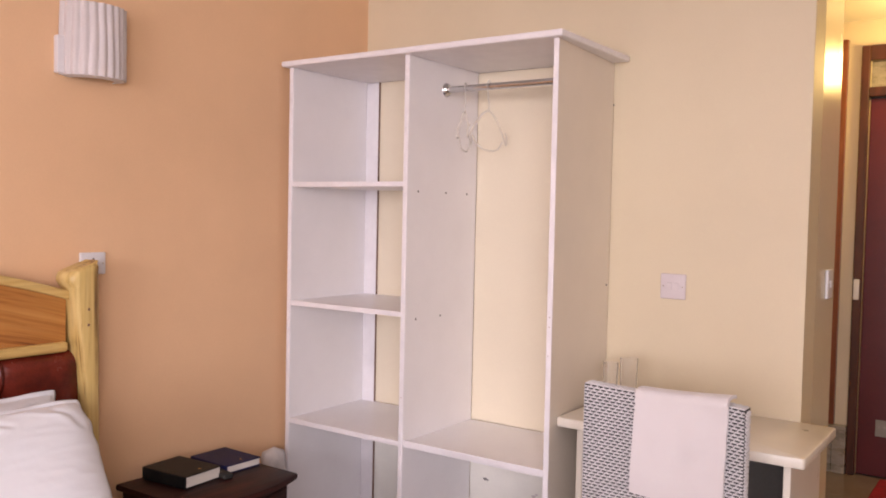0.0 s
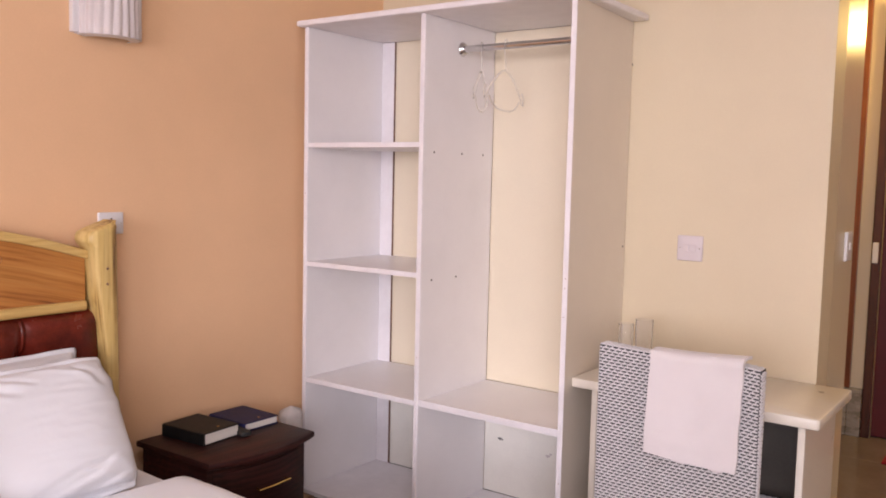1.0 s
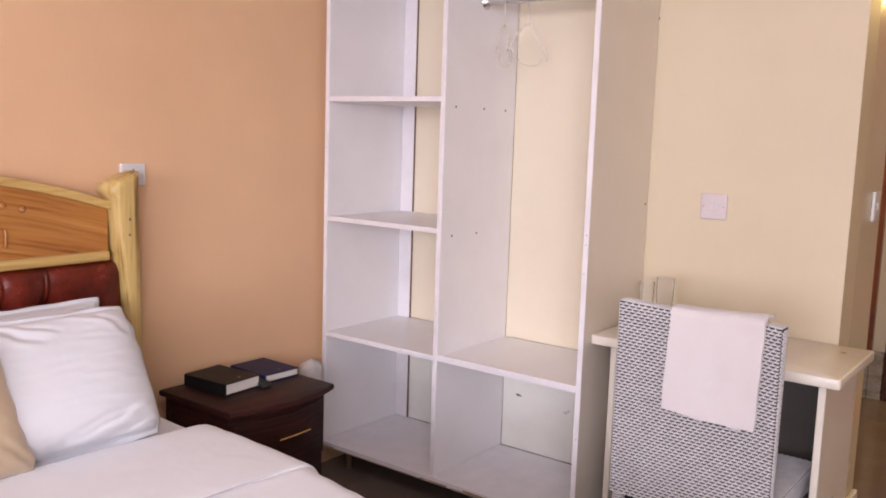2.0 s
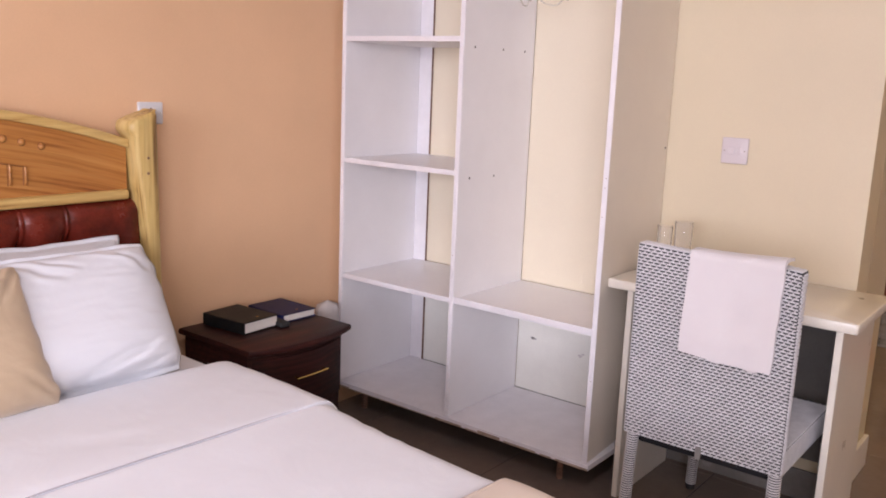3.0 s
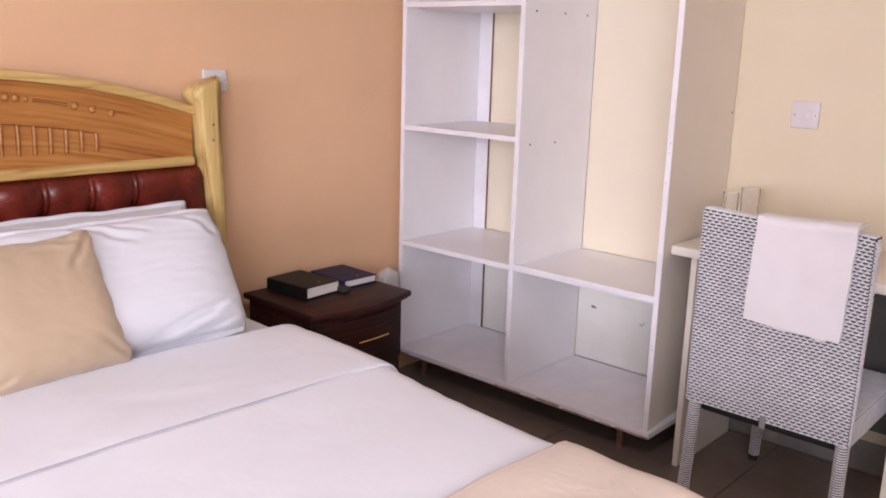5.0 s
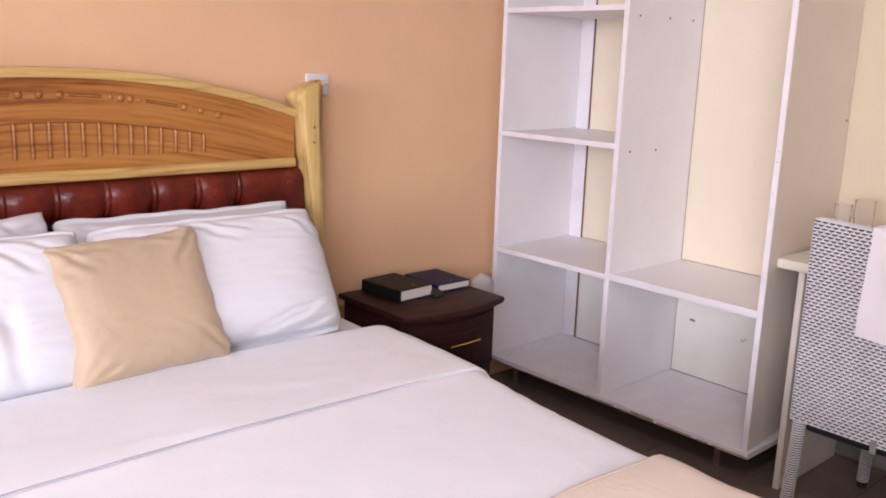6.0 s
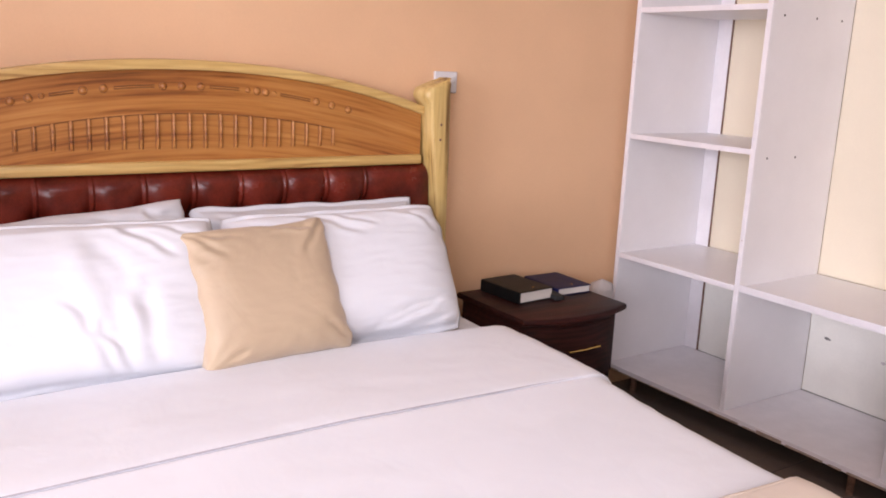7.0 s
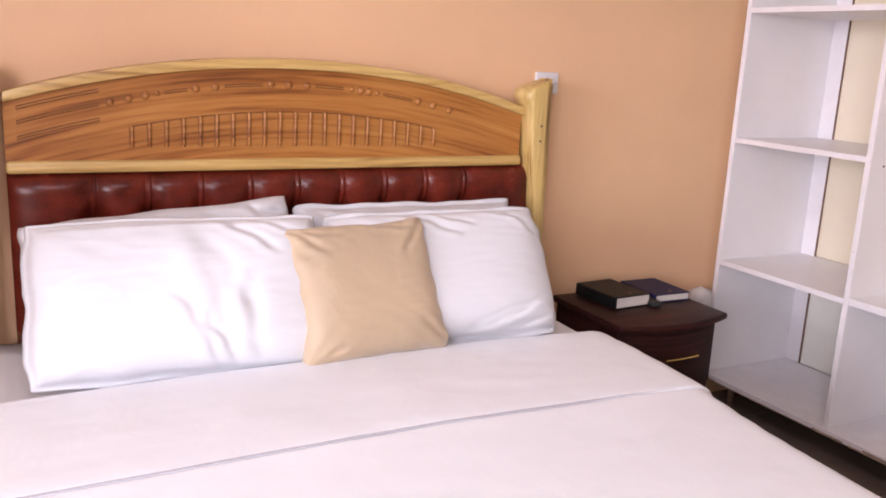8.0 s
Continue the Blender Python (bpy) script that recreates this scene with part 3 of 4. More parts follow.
def strands(rows):
    """Short raised strips as one mesh: rows of (four corners, outward, height)."""
    verts, faces = [], []
    for (a, b, c, d), n, h in rows:
        k = len(verts)
        up = n * h
        mid = (a + b + c + d) / 4
        for p in (a, b, c, d):
            verts.append(tuple(p - n * 0.001))
        for p in (a, b, c, d):
            verts.append(tuple(mid + (p - mid) * 0.90 + up))
        faces += [(k + 4, k + 5, k + 6, k + 7)] + [(k + i, k + (i + 1) % 4, k + 4 + (i + 1) % 4, k + 4 + i) for i in range(4)]
    me = bpy.data.meshes.new("woven_strand")
    me.from_pydata(verts, [], faces)
    return me


def weave(name, fn, normal, width, height, parent, pitch=0.0088, cell=0.0174):
    """Basket weave over a patch: level strands, tied by short upright ones; fn(u, v) in metres from its lower left corner."""
    rows = []
    nr, nc = max(1, round(height / pitch)), max(1, round(width / cell))
    pitch, cell = height / nr, width / nc
    for i in range(nr):
        shift = 0.5 * (i % 2)
        v0, v1 = (i + 0.02) * pitch, (i + 0.50) * pitch
        w0, w1 = (i + 0.50) * pitch, min(height, (i + 1.08) * pitch)
        for j in range(-1, nc + 1):
            u0, u1 = max(0, (j + shift + 0.06) * cell), min(width, (j + shift + 0.97) * cell)
            if u1 - u0 > 0.003:
                rows.append(((fn(u0, v0), fn(u1, v0), fn(u1, v1), fn(u0, v1)), normal, 0.0024))
            u0, u1 = (j + shift + 0.46) * cell, (j + shift + 0.64) * cell
            if 0 <= u0 and u1 <= width:
                rows.append(((fn(u0, w0), fn(u1, w0), fn(u1, w1), fn(u0, w1)), normal, 0.0026))
    me = strands(rows)
    me.materials.append(STRAND)
    inv = base_of(parent).matrix_basis.inverted()
    me.transform(inv)
    ob = new(name, me)
    ob.parent = parent
    return tagged(ob, "white woven resin strands", kind="stuff")


def rear(u, v):
    f = slab(False)(u / (CX1 - CX0), v / 0.545)
    return Vector(f) + Vector((0, -0.0008, 0))


weave("backrest_weave", rear, Vector((0, -1, 0.0)), CX1 - CX0, 0.545, chair)
for s, x in ((1, CX1), (-1, CX0)):
    fn = lambda u, v, s=s, x=x: Vector((back_spread(x, 0.372 + v) + s * 0.0008, back_y(x, 0.372 + v) + 0.002 + u * back_depth(0.372 + v) / 0.05, 0.372 + v))
    weave("backrest_side_weave", fn, Vector((s, 0, 0)), 0.046, 0.527, chair)
fn = lambda u, v: Vector(slab(False)(u / (CX1 - CX0), 1.0)) + Vector((0, v, 0.0008))
weave("backrest_top_weave", fn, Vector((0, 0, 1)), CX1 - CX0, 0.046, chair)
part("seat", box(CX0 + 0.02, CX1 - 0.02, -0.68, -0.165, 0.335, 0.405, 0.012, 3), DARKCORE, chair, smooth=40)
for s, x in ((1, CX1), (-1, CX0)):
    fn = lambda u, v, s=s, x=x: Vector((x + s * -0.0192, -0.67 + u, 0.338 + v))
    weave("seat_side_weave", fn, Vector((s, 0, 0)), 0.48, 0.066, chair)
fn = lambda u, v: Vector((CX0 + 0.0195 + u, -0.66 + v, 0.4058))
weave("seat_top_weave", fn, Vector((0, 0, 1)), CX1 - CX0 - 0.039, 0.47, chair)
for x, y, dx, dy in ((CX0 + 0.018, -0.695, -0.010, -0.012), (CX1 - 0.018, -0.695, 0.004, -0.012), (CX0 + 0.02, -0.19, -0.012, 0.01), (CX1 - 0.02, -0.19, 0.012, 0.01)):
    leg = part("leg", tube([(x, y, 0.38 if y < -0.5 else 0.34), (x + dx, y + dy, 0.012)], 0.0155, 12), DARKCORE, chair, smooth=40)
    bm = bmesh.new()
    for k in range(54):
        f = k / 54
        if y > -0.5 and f < 0.15:
            continue
        z = 0.395 - 0.378 * f
        cxx, cyy = x + dx * f, y + dy * f
        add_tube(bm, [(cxx, cyy, z), (cxx, cyy, z - 0.0012), (cxx, cyy, z - 0.0032), (cxx, cyy, z - 0.0042)], 0.018, 12, [0.0156, 0.0174, 0.0174, 0.0156])
    w = tagged(part("wrapping", bm, STRAND, leg, "white wound strands"), kind="stuff")
    part("glide", tube([(x + dx, y + dy, 0.0), (x + dx, y + dy, 0.016)], 0.014, 12), RUBBER, leg, smooth=40)


part("tag", box(1.609, 1.625, back_y(1.617, 0.37) - 0.008, back_y(1.617, 0.37) - 0.003, 0.352, 0.388, 0.002), SKIRT, chair, "small grey cloth tag")


# towel folded over the backrest
def towel_point(u, v):
    x = 1.553 + 0.245 * u + 0.0015 * wob(u, v * 3, 0, 3, 2) - 0.012 * v
    top = 0.9135 - 0.012 * math.sin(math.pi * (x - CX0) / (CX1 - CX0)) + 0.006 + 0.004 * u
    drop = v * 0.325
    ym = back_y(x, 0.90) - 0.006
    if drop < 0.06:
        a = drop / 0.06
        return (x, ym + 0.050 * (1 - a) - 0.002, top + 0.003 * math.sin(a * math.pi))
    z = top - (drop - 0.06) - 0.015 * u * v
    return (x, back_y(x, z) - 0.009 - 0.004 * wob(u * 2, v * 3, 1, 2, 5) - 0.004 * v, z)


tow = thing("towel", (1.67, -0.74, 0.9), 0, "white folded towel hung over the chair's back", "towel")
bm = shell(sheet(towel_point, 26, 40), -0.0085)
part("cloth", bm, TOWEL, tow, smooth=50)
part("under_fold", shell(sheet(lambda u, v: Vector(towel_point(0.25 + 0.55 * u, 0.93 + 0.075 * v)) + Vector((0.012, 0.0105, -0.004 - 0.006 * math.sin(u * 9))), 20, 6), -0.004), TOWEL, tow, "lower layer of the fold", smooth=50)


# two drinking glasses on the desk
def tumbler(x, y, h, r):
    t = thing("drinking_glass", (x, y, 0.733), 0, "clear straight drinking glass upside down on the desk", "glass", "glasses on the desk")
    z = 0.7335
    part("glass", lathe([(r * 0.84, z), (r * 0.88, z + 0.01), (r, z + h - 0.002), (r - 0.001, z + h), (r - 0.003, z + h - 0.002), (r * 0.88 - 0.003, z + 0.014), (0.001, z + 0.012)], x, y, 28), TUMBLER, t, smooth=40)
    return t


tumbler(1.256, -0.22, 0.153, 0.025)
tumbler(1.315, -0.21, 0.172, 0.029)

# ---- bed ----
bed = thing("bed", (1.05, -2.15, 0), 0, "wooden double bed with a carved arched headboard and oxblood tufted leather", "bed")
HL, HR, HC = -2.85, -1.425, -2.16


def arch(y, lift=0.0):
    u = (y - HC) / 0.71
    return 1.122 + lift + 0.106 * (1 - abs(u) ** 2.1)


ys = [HL + (HR - HL) * k / 40 for k in range(41)]
pan = part("headboard_panel", prism([(y, 0.955) for y in (ys[0], ys[-1])] + [(y, arch(y, -0.022)) for y in ys[::-1]], "x", 0.034, 0.068), PANEL, bed, smooth=30)
part("top_trim", prism([(y, arch(y, -0.024)) for y in ys] + [(y, arch(y, 0.002)) for y in ys[::-1]], "x", 0.028, 0.088, 0.004), SAP, bed, "pale arched edge strip", smooth=30)
part("bottom_trim", box(0.03, 0.083, HL, HR, 0.937, 0.967, 0.007, 3), SAP, bed, "pale strip above the leather", smooth=40)
part("back_board", box(0.028, 0.034, HL, HR, 0.35, 0.945, 0.001), BROWNWOOD, bed)
CARVEDARK = plain("carving_stain_and_shade", (0.23, 0.088, 0.026), 0.5, 0.2, 30, 200, 0.1)
for k in range(21):
    y = -2.567 + k * 0.042
    zt = 1.048 + 0.042 * (1 - ((y + 2.15) / 0.42) ** 2)
    part("carved_bar", tube([(0.0685, y, 1.000), (0.0712, y, 1.008), (0.0712, y + 0.001, zt - 0.005), (0.0685, y, zt)], 0.0040, 8), PANEL, pan, smooth=60)
    # dark lines on both sides paint in the shade of the carved bar
    bm = bmesh.new()
    for dy in (-0.0052, 0.0052):
        add_tube(bm, [(0.0678, y + dy, 0.999), (0.0682, y + dy, 1.010), (0.0682, y + dy, zt - 0.006), (0.0678, y + dy, zt)], 0.0011, 6)
    part("carving_line", bm, CARVEDARK, pan, smooth=60)
mid = lambda y: 1.162 - 0.255 * (y + 2.16) ** 2
for y in (-2.616, -2.572, -2.532, -2.409, -2.36, -2.214, -2.165, -2.115, -1.985, -1.959, -1.934, -1.781, -1.732, -1.678, -2.503, -1.908):
    r = 0.0065 if y in (-2.503, -1.908, -1.985) else 0.0095
    bm = bmesh.new()
    bmesh.ops.create_uvsphere(bm, u_segments=14, v_segments=8, radius=r, matrix=Matrix.LocRotScale((0.0685, y, mid(y)), None, (0.75, 1, 1)))
    part("carved_bead", bm, PANEL, pan, smooth=60)
    bm = bmesh.new()
    bmesh.ops.create_uvsphere(bm, u_segments=14, v_segments=6, radius=r * 1.20, matrix=Matrix.LocRotScale((0.0678, y, mid(y)), None, (0.10, 1, 1)))
    part("carving_line", bm, CARVEDARK, pan, smooth=60)


def groove(ya, yb, curve, gap):
    """A narrow carved channel: two fine lines joined by a round end."""
    n = 12
    there = [(0.0680, ya + (yb - ya) * k / n, curve(ya + (yb - ya) * k / n) + gap / 2) for k in range(n + 1)]
    back = [(0.0680, ya + (yb - ya) * k / n, curve(ya + (yb - ya) * k / n) - gap / 2) for k in range(n, -1, -1)]
    part("carving_line", tube(there[::-1] + back[::-1], 0.0018, 6), CARVEDARK, pan, smooth=60)


for off in (0.023, 0.056, 0.093):
    groove(-2.822, -2.64, lambda y, off=off: arch(y, -0.022) - off, 0.007)
for ya, yb in ((-2.485, -2.43), (-2.335, -2.235), (-2.09, -2.01), (-1.89, -1.80)):
    groove(ya, yb, mid, 0.006)
tops = [(0.0682, y, 1.049 + 0.042 * (1 - ((y + 2.15) / 0.42) ** 2)) for y in np.linspace(-2.567, -1.727, 31)]
part("carving_line", tube(tops, 0.0017, 6), CARVEDARK, pan, smooth=60)


def post_mesh(yc, flip):
    """A hewn post: broad and rounded at the head, narrowing downwards."""
    levels = [(0.0, 0.046), (0.3, 0.044), (0.6, 0.044), (0.78, 0.050), (0.92, 0.064), (1.04, 0.078), (1.125, 0.086), (1.137, 0.096), (1.146, 0.101), (1.158, 0.100), (1.170, 0.094), (1.181, 0.082), (1.190, 0.066), (1.196, 0.046), (1.1985, 0.026)]
    bm = bmesh.new()
    rings = []
    outer = yc
    for z, w in levels:
        ring = []
        inner = outer - flip * (w - 0.006)
        for k in range(20):
            a = 2 * math.pi * k / 20
            c, s = math.cos(a), math.sin(a)
            c = math.copysign(abs(c) ** 0.36, c)
            s = math.copysign(abs(s) ** 0.36, s)
            zz = z + 0.006 * flip * c * (z > 1.18)
            ring.append(bm.verts.new((0.078 + 0.047 * s * (1 if z < 1.19 else 0.8) + 0.003 * wob(z, k, yc, 4), (outer + inner) / 2 + (outer - inner) / 2 * c * 1.0 + 0.003 * wob(z, yc, k * 0.3, 5), zz)))
        rings.append(ring)
    for a, b in zip(rings, rings[1:]):
        for k in range(20):
            bm.faces.new((a[k], a[(k + 1) % 20], b[(k + 1) % 20], b[k]))
    bm.faces.new(rings[0])
    bm.faces.new(rings[-1])
    bmesh.ops.recalc_face_normals(bm, faces=bm.faces)
    return bm


right_post = part("post", post_mesh(-1.347, 1), POST, bed, "pale hewn wooden post", smooth=50)
part("post", post_mesh(-2.945, -1), POST, bed, "pale hewn wooden post", smooth=50)

for y, z in ((-1.386, 1.062), (-1.387, 1.016)):
    part("knot", tube([(0.1235, y, z), (0.1262, y, z), (0.1268, y, z)], 0.004, 9, [0.0045, 0.0035, 0.0015]), RAW, right_post, "dark knot in the wood")

SEAMS = [-2.85, -2.662] + [-2.662 + 0.1297 * k for k in range(1, 9)] + [-1.392]


def tuft(u, v):
    y = SEAMS[0] + (SEAMS[-1] - SEAMS[0]) * u
    z = 0.55 + 0.388 * v
    k = max(i for i in range(len(SEAMS) - 1) if SEAMS[i] <= y + 1e-9)
    f = (y - SEAMS[k]) / (SEAMS[k + 1] - SEAMS[k])
    bulge = (1 - abs(2 * f - 1) ** 2.6) ** 0.6
    edge = min(1, (0.938 - z) / 0.045)
    edge = math.sqrt(max(0.0, 1 - (1 - edge) ** 2))
    near = min(abs(y - s) for s in SEAMS[1:-1])
    button = math.exp(-((near / 0.028) ** 2 + ((z - 0.812) / 0.035) ** 2))
    return (0.050 + 0.055 * edge * (0.50 + 0.50 * bulge) - 0.034 * button + 0.016 * math.exp(-((near / 0.0045) ** 2)) * edge * min(1, abs(z - 0.812) / 0.03) + 0.0015 * wob(y, z, 0, 14), y, z)


uph = part("upholstery", sheet(tuft, 640, 40), LEATHER, bed, "tufted oxblood leather pad", smooth=1)
for s in SEAMS[1:-1]:
    bm = bmesh.new()
    bmesh.ops.create_uvsphere(bm, u_segments=12, v_segments=8, radius=0.012, matrix=Matrix.LocRotScale((0.064, s, 0.812), None, (0.5, 1, 1)))
    part("button", bm, LEATHER, uph, smooth=60)
for y0 in (-2.88, -1.52):
    part("side_rail", box(0.10, 2.02, y0, y0 + 0.03, 0.16, 0.34, 0.004), BROWNWOOD, bed)
part("foot_rail", box(2.02, 2.05, -2.86, -1.49, 0.16, 0.36, 0.004), BROWNWOOD, bed)
for y in (-2.84, -1.55):
    part("leg", box(1.97, 2.03, y, y + 0.05, 0, 0.16, 0.004), BROWNWOOD, bed)

TOPZ = 0.53
mattress = thing("mattress", (1.05, -2.15, 0.2), 0, "mattress under a white fitted sheet on the bed", "mattress")
mw = lambda x: -1.395 - 0.06 * x


def mattress_point(u, v):
    """Over the edge, across the top and down again."""
    x = 0.095 + 1.90 * u
    yr, yl = mw(x), -2.93
    s = v * 2 - 1
    half, mid_y = (yr - yl) / 2, (yr + yl) / 2
    c = math.copysign(min(1, abs(s) / 0.84) ** 0.9, s)
    drop = max(0, abs(s) - 0.80) / 0.20
    z = TOPZ - 0.008 - 0.30 * drop ** 1.6 + 0.004 * wob(x, v * 2, 0, 5)
    return (x, mid_y + half * max(-1, min(1, c)), z)


part("fitted_sheet", shell(sheet(mattress_point, 24, 60), 0.004), LINEN, mattress, smooth=1)
part("body", box(0.10, 1.99, -2.85, -1.66, 0.20, 0.49, 0.05, 4), LINEN, mattress, smooth=40)


def edge_y(x):
    """The duvet's right-hand edge, which draws in towards the foot."""
    return -1.428 - 0.030 * (x - 0.45)


def duvet_section(x, s, lift, width=0.0):
    """A point of the bedding's cross-section: s from -1 (far side) to 1 (near the bedside table)."""
    yr, yl = edge_y(x) + width, -2.99 - width
    half, mid_y = (yr - yl) / 2, (yr + yl) / 2
    a = abs(s)
    top, r = 0.80, 0.06
    flat = half - r
    if a <= top:
        d, z = flat * a / top, 0.0
    elif a <= 0.88:
        t = (a - top) / 0.08 * math.pi / 2
        d, z = flat + (r + 0.005 * wob(x, 0, 0, 26, 3)) * math.sin(t), -r * (1 - math.cos(t))
    else:
        d, z = half + 0.006 * math.sin(x * 21), -r - 0.26 * (a - 0.88) / 0.12
    y = mid_y + math.copysign(d, s)
    w = 0.0025 * wob(x, y, 0, 3.2, 1) + 0.0010 * wob(x * 2.5, y, 0, 9, 2)
    return Vector((x, y, TOPZ + lift + z - 0.012 * (a / top) ** 2 * (a <= top) - 0.012 * (a > top) + w * (a < 0.95)))


duvet = thing("duvet", (1.2, -2.15, 0.5), 0, "white cotton duvet with its top edge folded back", "duvet")


def fold_x(s):
    """Where the turned-back band ends."""
    return 0.962 + 0.014 * s + 0.003 * wob(s * 4, 0, 0, 1.2, 6)


def cover_point(u, v):
    s = v * 2 - 1
    x0 = fold_x(s) + 0.004
    d = 0.016 * u / 0.1 if u < 0.1 else 0.016 + (2.08 - x0 - 0.016) * (u - 0.1) / 0.9
    return duvet_section(x0 + d, s, 0.012 + 0.029 * math.exp(-d / 0.22) - 0.024 * math.exp(-d / 0.0022))


part("cover", sheet(cover_point, 110, 110), DUVET, duvet, smooth=1)


def fold_point(u, v):
    """The turned-back band: flat towards the pillows, rolled where it ends."""
    s = v * 2 - 1
    x0, x1 = 0.50 + 0.01 * s, fold_x(s)
    if u < 0.12:
        x, lift = x0 + 0.08 * u / 0.12, 0.002 + 0.040 * math.sin(u / 0.12 * math.pi / 2)
    else:
        f = min(1.0, (u - 0.12) / 0.85)
        under = max(0.0, (u - 0.97) / 0.03)
        down = max(0.0, (f - 0.86) / 0.14)
        x = x0 + 0.08 + (x1 - x0 - 0.08) * f + 0.003 * math.sin(under * math.pi / 2)
        lift = 0.042 + 0.003 * math.sin(f * 3) - 0.003 * down ** 4 - 0.034 * (1 - math.cos(under * math.pi / 2)) + 0.002 * wob(f * 3, s * 4, 0, 1.4, 9)
    return duvet_section(x, s, lift, 0.016)


part("turned_back_band", sheet(fold_point, 130, 110), DUVET, duvet, "folded-back band of the duvet", smooth=1)

# thin grey line, the crease's shade put into colour
fold_shade = [duvet_section(fold_x(q) + 0.0035, q, 0.0405, 0.014) for q in np.linspace(-0.93, 0.74, 90)]
part("fold_shade", tube(fold_shade, 0.0016, 6, [0.0016 * min(1.0, (90 - k) / 16) for k in range(90)]), FOLDSHADE, duvet, "grey line for the shade along the fold", smooth=1)

throw = thing("bed_throw", (1.7, -2.15, 0.5), 0, "peach beige throw laid across the foot of the bed", "throw")
part("cloth", shell(sheet(lambda u, v: duvet_section(1.505 + 0.60 * u + 0.01 * wob(v * 6, 0, 0, 1.5, 8), v * 2 - 1, 0.020 + 0.003 * math.sin(u * 20), 0.010), 44, 110), -0.006), THROW, throw, smooth=1)
part("hem", sheet(lambda u, v: duvet_section(1.503 + 0.014 * u + 0.01 * wob(v * 6, 0, 0, 1.5, 8), v * 2 - 1, 0.0235 + 0.004 * math.sin(math.pi * u), 0.011), 4, 110), THROW, throw, "stitched hem of the throw", smooth=1)


def crease(u, v, creases):
    """Soft folds along short lines (u0, v0, u1, v1, depth, width)."""
    total = 0.0
    for k, (u0, v0, u1, v1, depth, width) in enumerate(creases):
        du, dv = u1 - u0, v1 - v0
        t = ((u - u0) * du + (v - v0) * dv) / (du * du + dv * dv)
        if -0.15 < t < 1.15:
            bend = 0.05 * wob(t * 2, k, 0, 1.3, k + 2)
            d = ((u - u0) * dv - (v - v0) * du) / math.hypot(du, dv) + bend
            end = max(0.0, min(1.0, (t + 0.15) * 4, (1.15 - t) * 4))
            total += depth * end * (math.exp(-((d / width) ** 2)) - 0.7 * math.exp(-(((d - 1.6 * width) / (1.2 * width)) ** 2)))
    return total


def pillow(name, w, h, t, bottom, lean, yaw, roll, material, label, category, seed, flange=0.0, group="", sag=0.05, n=96, blunt=3.0, rumple=1.0, creases=(), belly=0.0):
    """A stuffed cushion: width w, height h, thickness t, standing on its lower edge and leaning back."""
    l = radians(lean)
    c, s = math.cos(l), math.sin(l)
    m = Matrix(((0, -s, c, 0), (1, 0, 0, 0), (0, c, s, 0), (0, 0, 0, 1)))
    th = new(name)
    th.matrix_basis = Matrix.Translation(bottom) @ Matrix.Rotation(radians(yaw), 4, "Z") @ m @ Matrix.Rotation(radians(roll), 4, "Z")
    tagged(th, label, category, group)
    bm = bmesh.new()
    grid = {}
    for side in (1, -1):
        for i in range(n + 1):
            for j in range(n + 1):
                u, v = 2 * i / n - 1, 2 * j / n - 1
                fu, fv = 1 - min(1, abs(u) / (1 - 2 * flange / w)) ** 4.5, 1 - min(1, abs(v) / (1 - 2 * flange / h)) ** (blunt if v < 0 else 2.6)
                tip = (abs(u) * abs(v)) ** 7
                x = u * w / 2 * (1 - (sag - belly) * fv * abs(u) ** 3 - 0.030 * tip) + 0.008 * abs(u) ** 6 * wob(v * 3, u, 0, 1.4, seed)
                y = v * h / 2 * (1 - sag * fu * abs(v) ** 3 - 0.045 * tip) + 0.007 * abs(v) ** 6 * wob(u * 2.2, v, 1, 1.5, seed)
                puff = (max(fu, 0) * max(fv, 0)) ** 0.40
                slump = 1 + 0.25 * (-v) * puff
                cr = math.exp(-(1 - abs(u)) * 3.0) * math.exp(-(1 - abs(v)) * 3.0)
                pull = math.sin((u * math.copysign(1, u) - v * math.copysign(1, v)) * 22 + seed) * cr * 0.005
                wr = rumple * 0.008 * wob(u, v * 1.3, side, 1.1, seed)
                fold = crease(u, v, creases) + rumple * 0.0022 * abs(wob(u * 1.2, v * 3.0, side, 2.6, seed + 4)) * (0.4 + 1.2 * abs(u))
                z = 0.007 * wob(u * 4, v * 4, 0, 1, seed) * (1 - puff) + side * (0.0015 + t / 2 * puff * slump + (wr - fold + pull) * min(1, puff * 1.6))
                edge_here = i in (0, n) or j in (0, n)
                key = (i, j, 0 if edge_here else side)
                if key not in grid:
                    grid[key] = bm.verts.new((x, y + h / 2, 0.007 * wob(u * 4, v * 4, 0, 1, seed) if edge_here else z))
        for i in range(n):
            for j in range(n):
                q = []
                for a, b in ((i, j), (i + 1, j), (i + 1, j + 1), (i, j + 1)):
                    q.append(grid[(a, b, 0 if a in (0, n) or b in (0, n) else side)])
                if len(set(q)) == 4:
                    bm.faces.new(q if side > 0 else q[::-1])
    part("cover", bm, material, th, smooth=1, local=True)
    return th


PIL = "pillows on the bed"
pillow("pillow", 0.66, 0.335, 0.17, (0.20, -2.49, 0.525), 9, 0, 5, LINEN, "white cotton pillow slumped behind another one", "pillow", 3, 0.0, PIL, sag=0.03, rumple=1.5,
       creases=((0.3, 0.9, 0.9, 0.3, 0.006, 0.05), (0.5, 1.0, 0.95, 0.7, 0.006, 0.04), (0.62, 0.98, 0.8, 0.55, 0.006, 0.035)))
